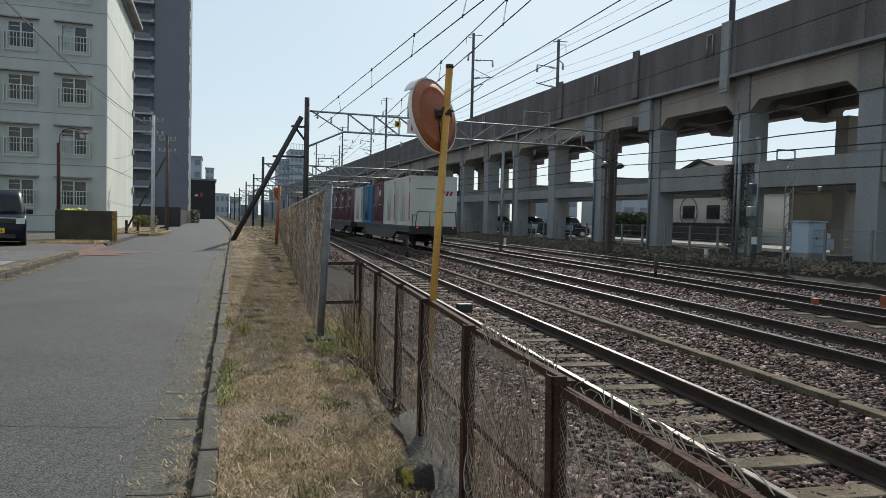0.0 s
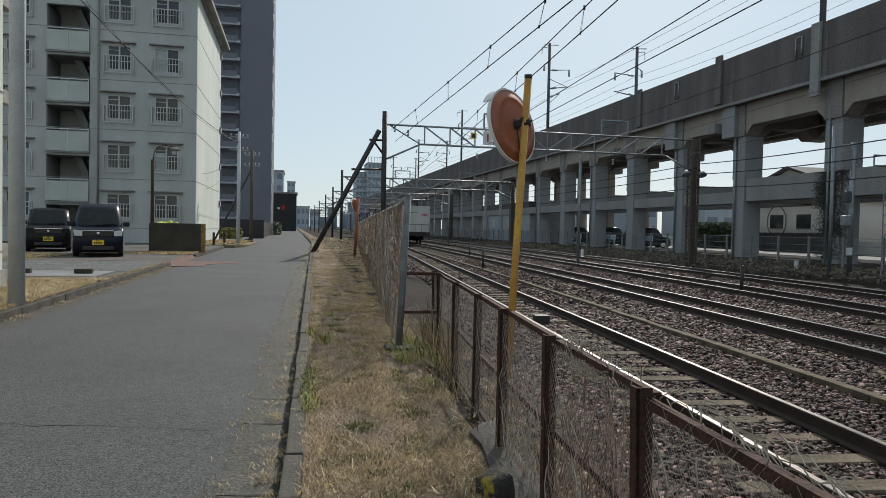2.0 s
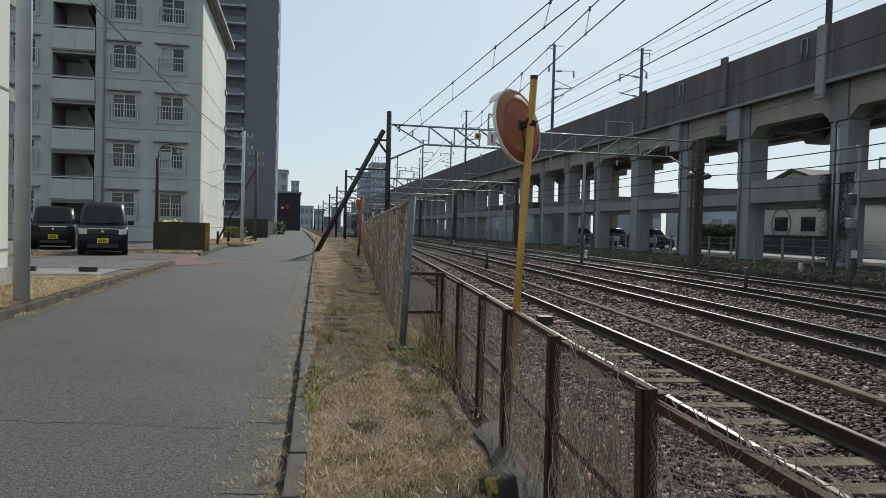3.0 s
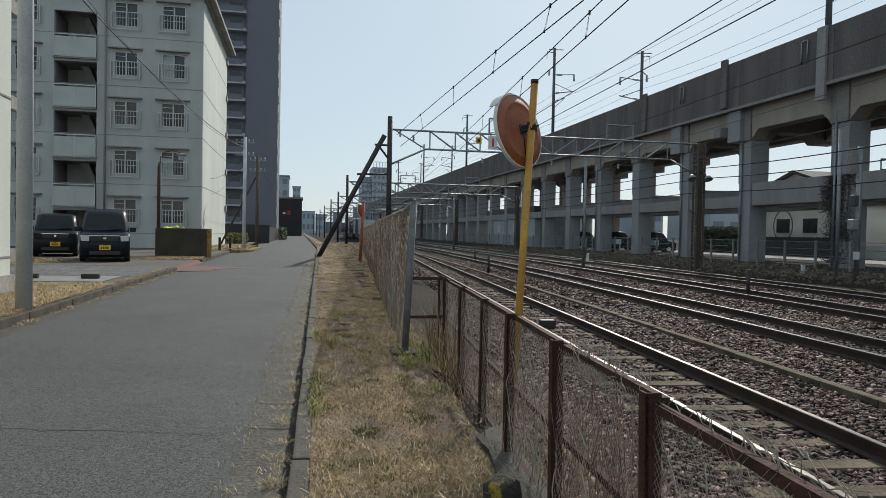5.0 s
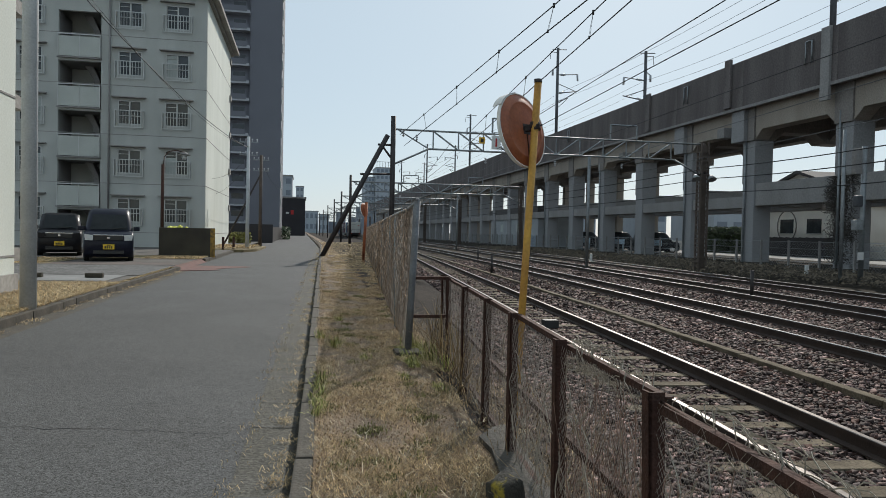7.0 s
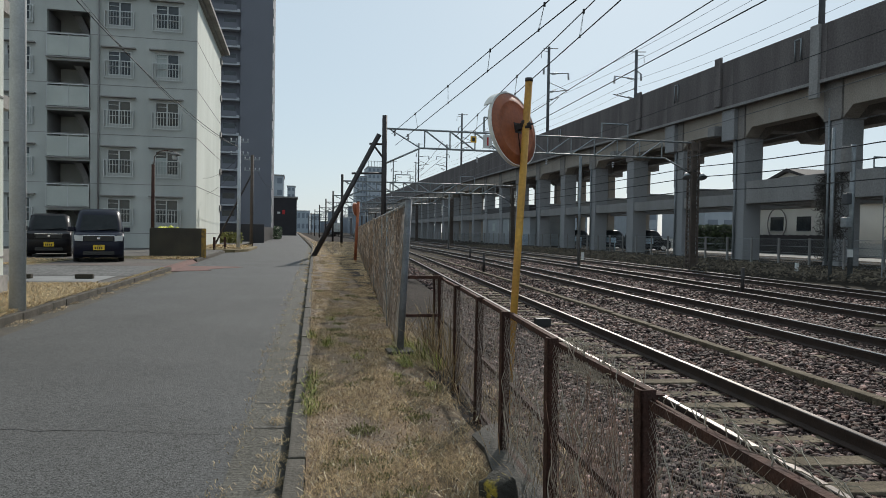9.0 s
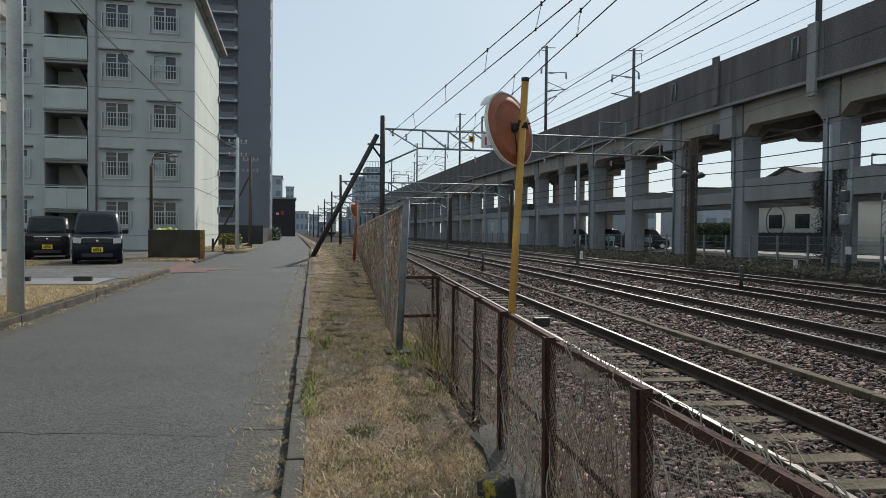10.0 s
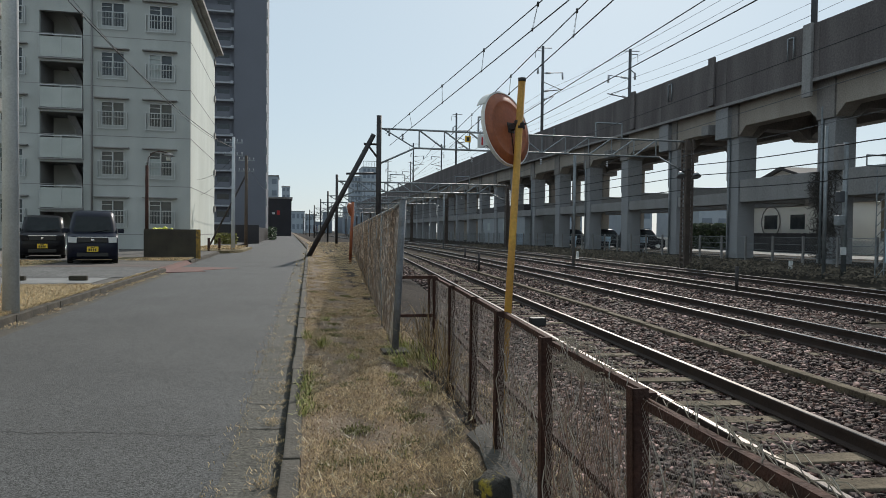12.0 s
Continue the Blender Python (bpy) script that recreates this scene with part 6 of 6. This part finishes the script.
# ---- the goods train ----
def container(mat, label, rear=False, deco=False):
    """3.7 m box container; rear end faces -y, centre of floor at the origin."""
    t = thing("freight_container", label, "container", "containers")
    L, W, Hh = 3.72, 2.45, 2.55
    b = part("body", box(nb(), -W / 2 + 0.03, W / 2 - 0.03, -L / 2 + 0.02, L / 2 - 0.02, 0.08, Hh - 0.03, bev=0.01), mat, t)
    bm = nb()
    for x in (-W / 2, W / 2 - 0.1):
        for y in (-L / 2, L / 2 - 0.1):
            box(bm, x, x + 0.1, y, y + 0.1, 0, Hh)
    for x in (-W / 2, W / 2 - 0.08):
        for z in (0, Hh - 0.08):
            box(bm, x, x + 0.08, -L / 2 + 0.1, L / 2 - 0.1, z, z + 0.08)
    for y in (-L / 2, L / 2 - 0.08):
        for z in (0, Hh - 0.08):
            box(bm, -W / 2 + 0.1, W / 2 - 0.1, y, y + 0.08, z, z + 0.08)
    part("corner_frame", bm, mat, t)
    n, step = (2, 2.97) if mat is CWHITE else (10, 0.335)
    rib = part("rib", box(nb(), -W / 2 - 0.002, -W / 2 + 0.03, 0, 0.05, 0.12, Hh - 0.12), mat, t, m=pose(0, -L / 2 + 0.35, 0))
    for i in range(1, n):
        again(rib, pose(0, -L / 2 + 0.35 + i * step, 0))
    bm = nb()
    for y in (-0.5, -0.1, 0.1, 0.5):
        tube(bm, (-W / 2 - 0.02, y, 0.2), (-W / 2 - 0.02, y, Hh - 0.2), 0.02, 6)
    part("lock_bar", bm, mat if mat is CWHITE else GALV, t)
    if deco:
        bm = nb()
        box(bm, -W / 2 - 0.006, -W / 2 - 0.003, -L / 2 + 0.05, -L / 2 + 0.34, 0.3, 1.7)
        box(bm, -W / 2 - 0.006, -W / 2 - 0.003, -L / 2 + 0.05, -L / 2 + 0.34, 2.2, Hh - 0.1)
        part("stripe", bm, CRED, t, "faded red stripe")
    if mat is CPURPLE:
        bm = nb()
        box(bm, -W / 2 - 0.008, -W / 2 - 0.004, -1.25, -1.0, 1.75, 2.1)
        box(bm, -W / 2 - 0.008, -W / 2 - 0.004, -0.95, -0.75, 1.75, 2.0)
        box(bm, -W / 2 - 0.008, -W / 2 - 0.004, -1.5, 1.5, 1.15, 1.19)
        part("marking", bm, WHITEP, t, "white markings")
    if rear:
        y = -L / 2 + 0.018
        bar = part("code_bar", box(nb(), 0, 0.055, y - 0.004, y, 1.86, 1.93), INK, t, "small grey code mark", m=pose(-0.9, 0, 0))
        for i in range(1, 11):
            again(bar, pose(-0.9 + i * 0.09, 0, 0))
        bm = nb()
        for i, (x, w) in enumerate(((0.42, 0.13), (0.60, 0.17), (0.82, 0.15))):
            vs = [bm.verts.new(c) for c in ((x, y - 0.004, 1.56), (x + w * 0.75, y - 0.004, 1.56), (x + w * 0.75 + 0.09, y - 0.004, 1.80), (x + 0.09, y - 0.004, 1.80))]
            bm.faces.new(vs)
        bmesh.ops.solidify(bm, geom=bm.faces[:], thickness=0.003)
        part("emblem", bm, CRED, t, "slanted red emblem")
    return t


def wagon(tail):
    t = thing("container_wagon", "grey flat container wagon with dark bogies", "wagon", "wagons")
    L = 20.0
    bm = nb()
    box(bm, -1.2, 1.2, -L / 2, L / 2, -0.12, -0.01)
    for s in (-1, 1):
        prism(bm, [(-L / 2 + 0.3, -0.12), (-L / 2 + 0.3, -0.35), (-6.0, -0.35), (-4.6, -0.8), (4.6, -0.8), (6.0, -0.35), (L / 2 - 0.3, -0.35), (L / 2 - 0.3, -0.12)], s * 1.05 - 0.06, s * 1.05 + 0.06, "x")
    part("underframe", bm, WAGON, t)
    for by in (-7.1, 7.1):
        bm = nb()
        for s in (-1, 1):
            box(bm, s * 0.85 - 0.08, s * 0.85 + 0.08, by - 1.4, by + 1.4, -0.85, -0.5, bev=0.03)
        box(bm, -0.9, 0.9, by - 0.3, by + 0.3, -0.75, -0.14)
        bog = part("bogie", bm, BOGIE, t)
        for wy in (-0.95, 0.95):
            bm = nb()
            for s in (-1, 1):
                tube(bm, (s * 0.53, by + wy, -0.77), (s * 0.66, by + wy, -0.77), 0.43, 22)
            tube(bm, (-0.9, by + wy, -0.77), (0.9, by + wy, -0.77), 0.07, 8)
            part("wheelset", bm, BOGIE, bog)
    bm = nb()
    box(bm, -0.15, 0.15, -L / 2 - 0.4, -L / 2, -0.5, -0.2, bev=0.02)
    box(bm, -1.25, 1.25, -L / 2 - 0.08, -L / 2 + 0.1, -0.42, -0.02, bev=0.02)
    for s in (-1, 1):
        for i in range(3):
            box(bm, s * 1.2 - 0.18, s * 1.2 + 0.18, -L / 2 + 0.1, -L / 2 + 0.3, -0.9 + i * 0.25, -0.87 + i * 0.25)
    part("buffer_beam", bm, BOGIE, t)
    if tail:
        bm = nb()
        y = -L / 2 - 0.05
        pts = [(-0.95, 0.0), (-0.85, 0.72), (1.15, 0.72), (1.2, 0.0)]
        for a, b in zip(pts[:-1], pts[1:]):
            tube(bm, (a[0], y, a[1]), (b[0], y, b[1]), 0.022, 6)
        for x in (-0.2, 0.45):
            tube(bm, (x, y, 0), (x, y, 0.72), 0.018, 6)
        tube(bm, (-1.1, y, 0.0), (-1.1, y, 0.55), 0.02, 6)
        tube(bm, (-1.1, y, 0.55), (-0.9, y, 0.55), 0.02, 6)
        part("handrail", bm, INK, t, "black end handrail")
        for x in (-0.85, 1.02):
            part("tail_lamp", tube(nb(), (x, y - 0.06, -0.08), (x, y, -0.08), 0.045, 10), REDLAMP, t, "glowing red tail lamp")
    return t


DECK = 0.88
TRAIN = []                                   # (thing, metres ahead of the train's rear end)
for w in range(3):
    wg = wagon(w == 0)
    TRAIN.append((wg, 0.1 + 10.0 + w * 20.6, DECK))
    plan = {0: (CWHITE, CWHITE, CPURPLE, CBLUE, CWHITE), 1: (CPURPLE, CPURPLE, CPURPLE, CWHITE, CPURPLE), 2: (CPURPLE, CBLUE, CPURPLE, CPURPLE, CPURPLE)}[w]
    for i, c in enumerate(plan):
        lab = {CWHITE: "white insulated freight container with faded red stripes", CPURPLE: "maroon steel freight container with white markings", CBLUE: "blue steel freight container"}[c]
        ct = container(c, lab, rear=(w == 0 and i == 0), deco=(c is CWHITE))
        TRAIN.append((ct, 0.1 + 2.1 + i * 3.92 + w * 20.6, DECK))


def train_y(t):
    """Where the rear end is along the line."""
    rows = ((0.0, 34.2), (0.5, 42.4), (1.0, 50.6), (1.5, 59.3), (2.0, 68.6), (2.5, 78.4), (3.0, 88.4))
    for (a, ya), (b, yb) in zip(rows[:-1], rows[1:]):
        if t <= b:
            return ya + (yb - ya) * (t - a) / (b - a)
    return 88.4 + 20.0 * (t - 3.0)


def motions():
    for ob, off, z in TRAIN:
        rows = []
        for i in range(25):
            t = i * 0.5
            y = train_y(t) + off
            a = math.degrees(math.atan(0.10 - 0.001 * min(y, 100)))
            rows.append((t, pose(track_x(y, 2) + 0.35 - 0.0125 * (min(y, 80.0) - 34.2), y, z, 0, 0, -a)))
        walk(ob, rows)


motions()
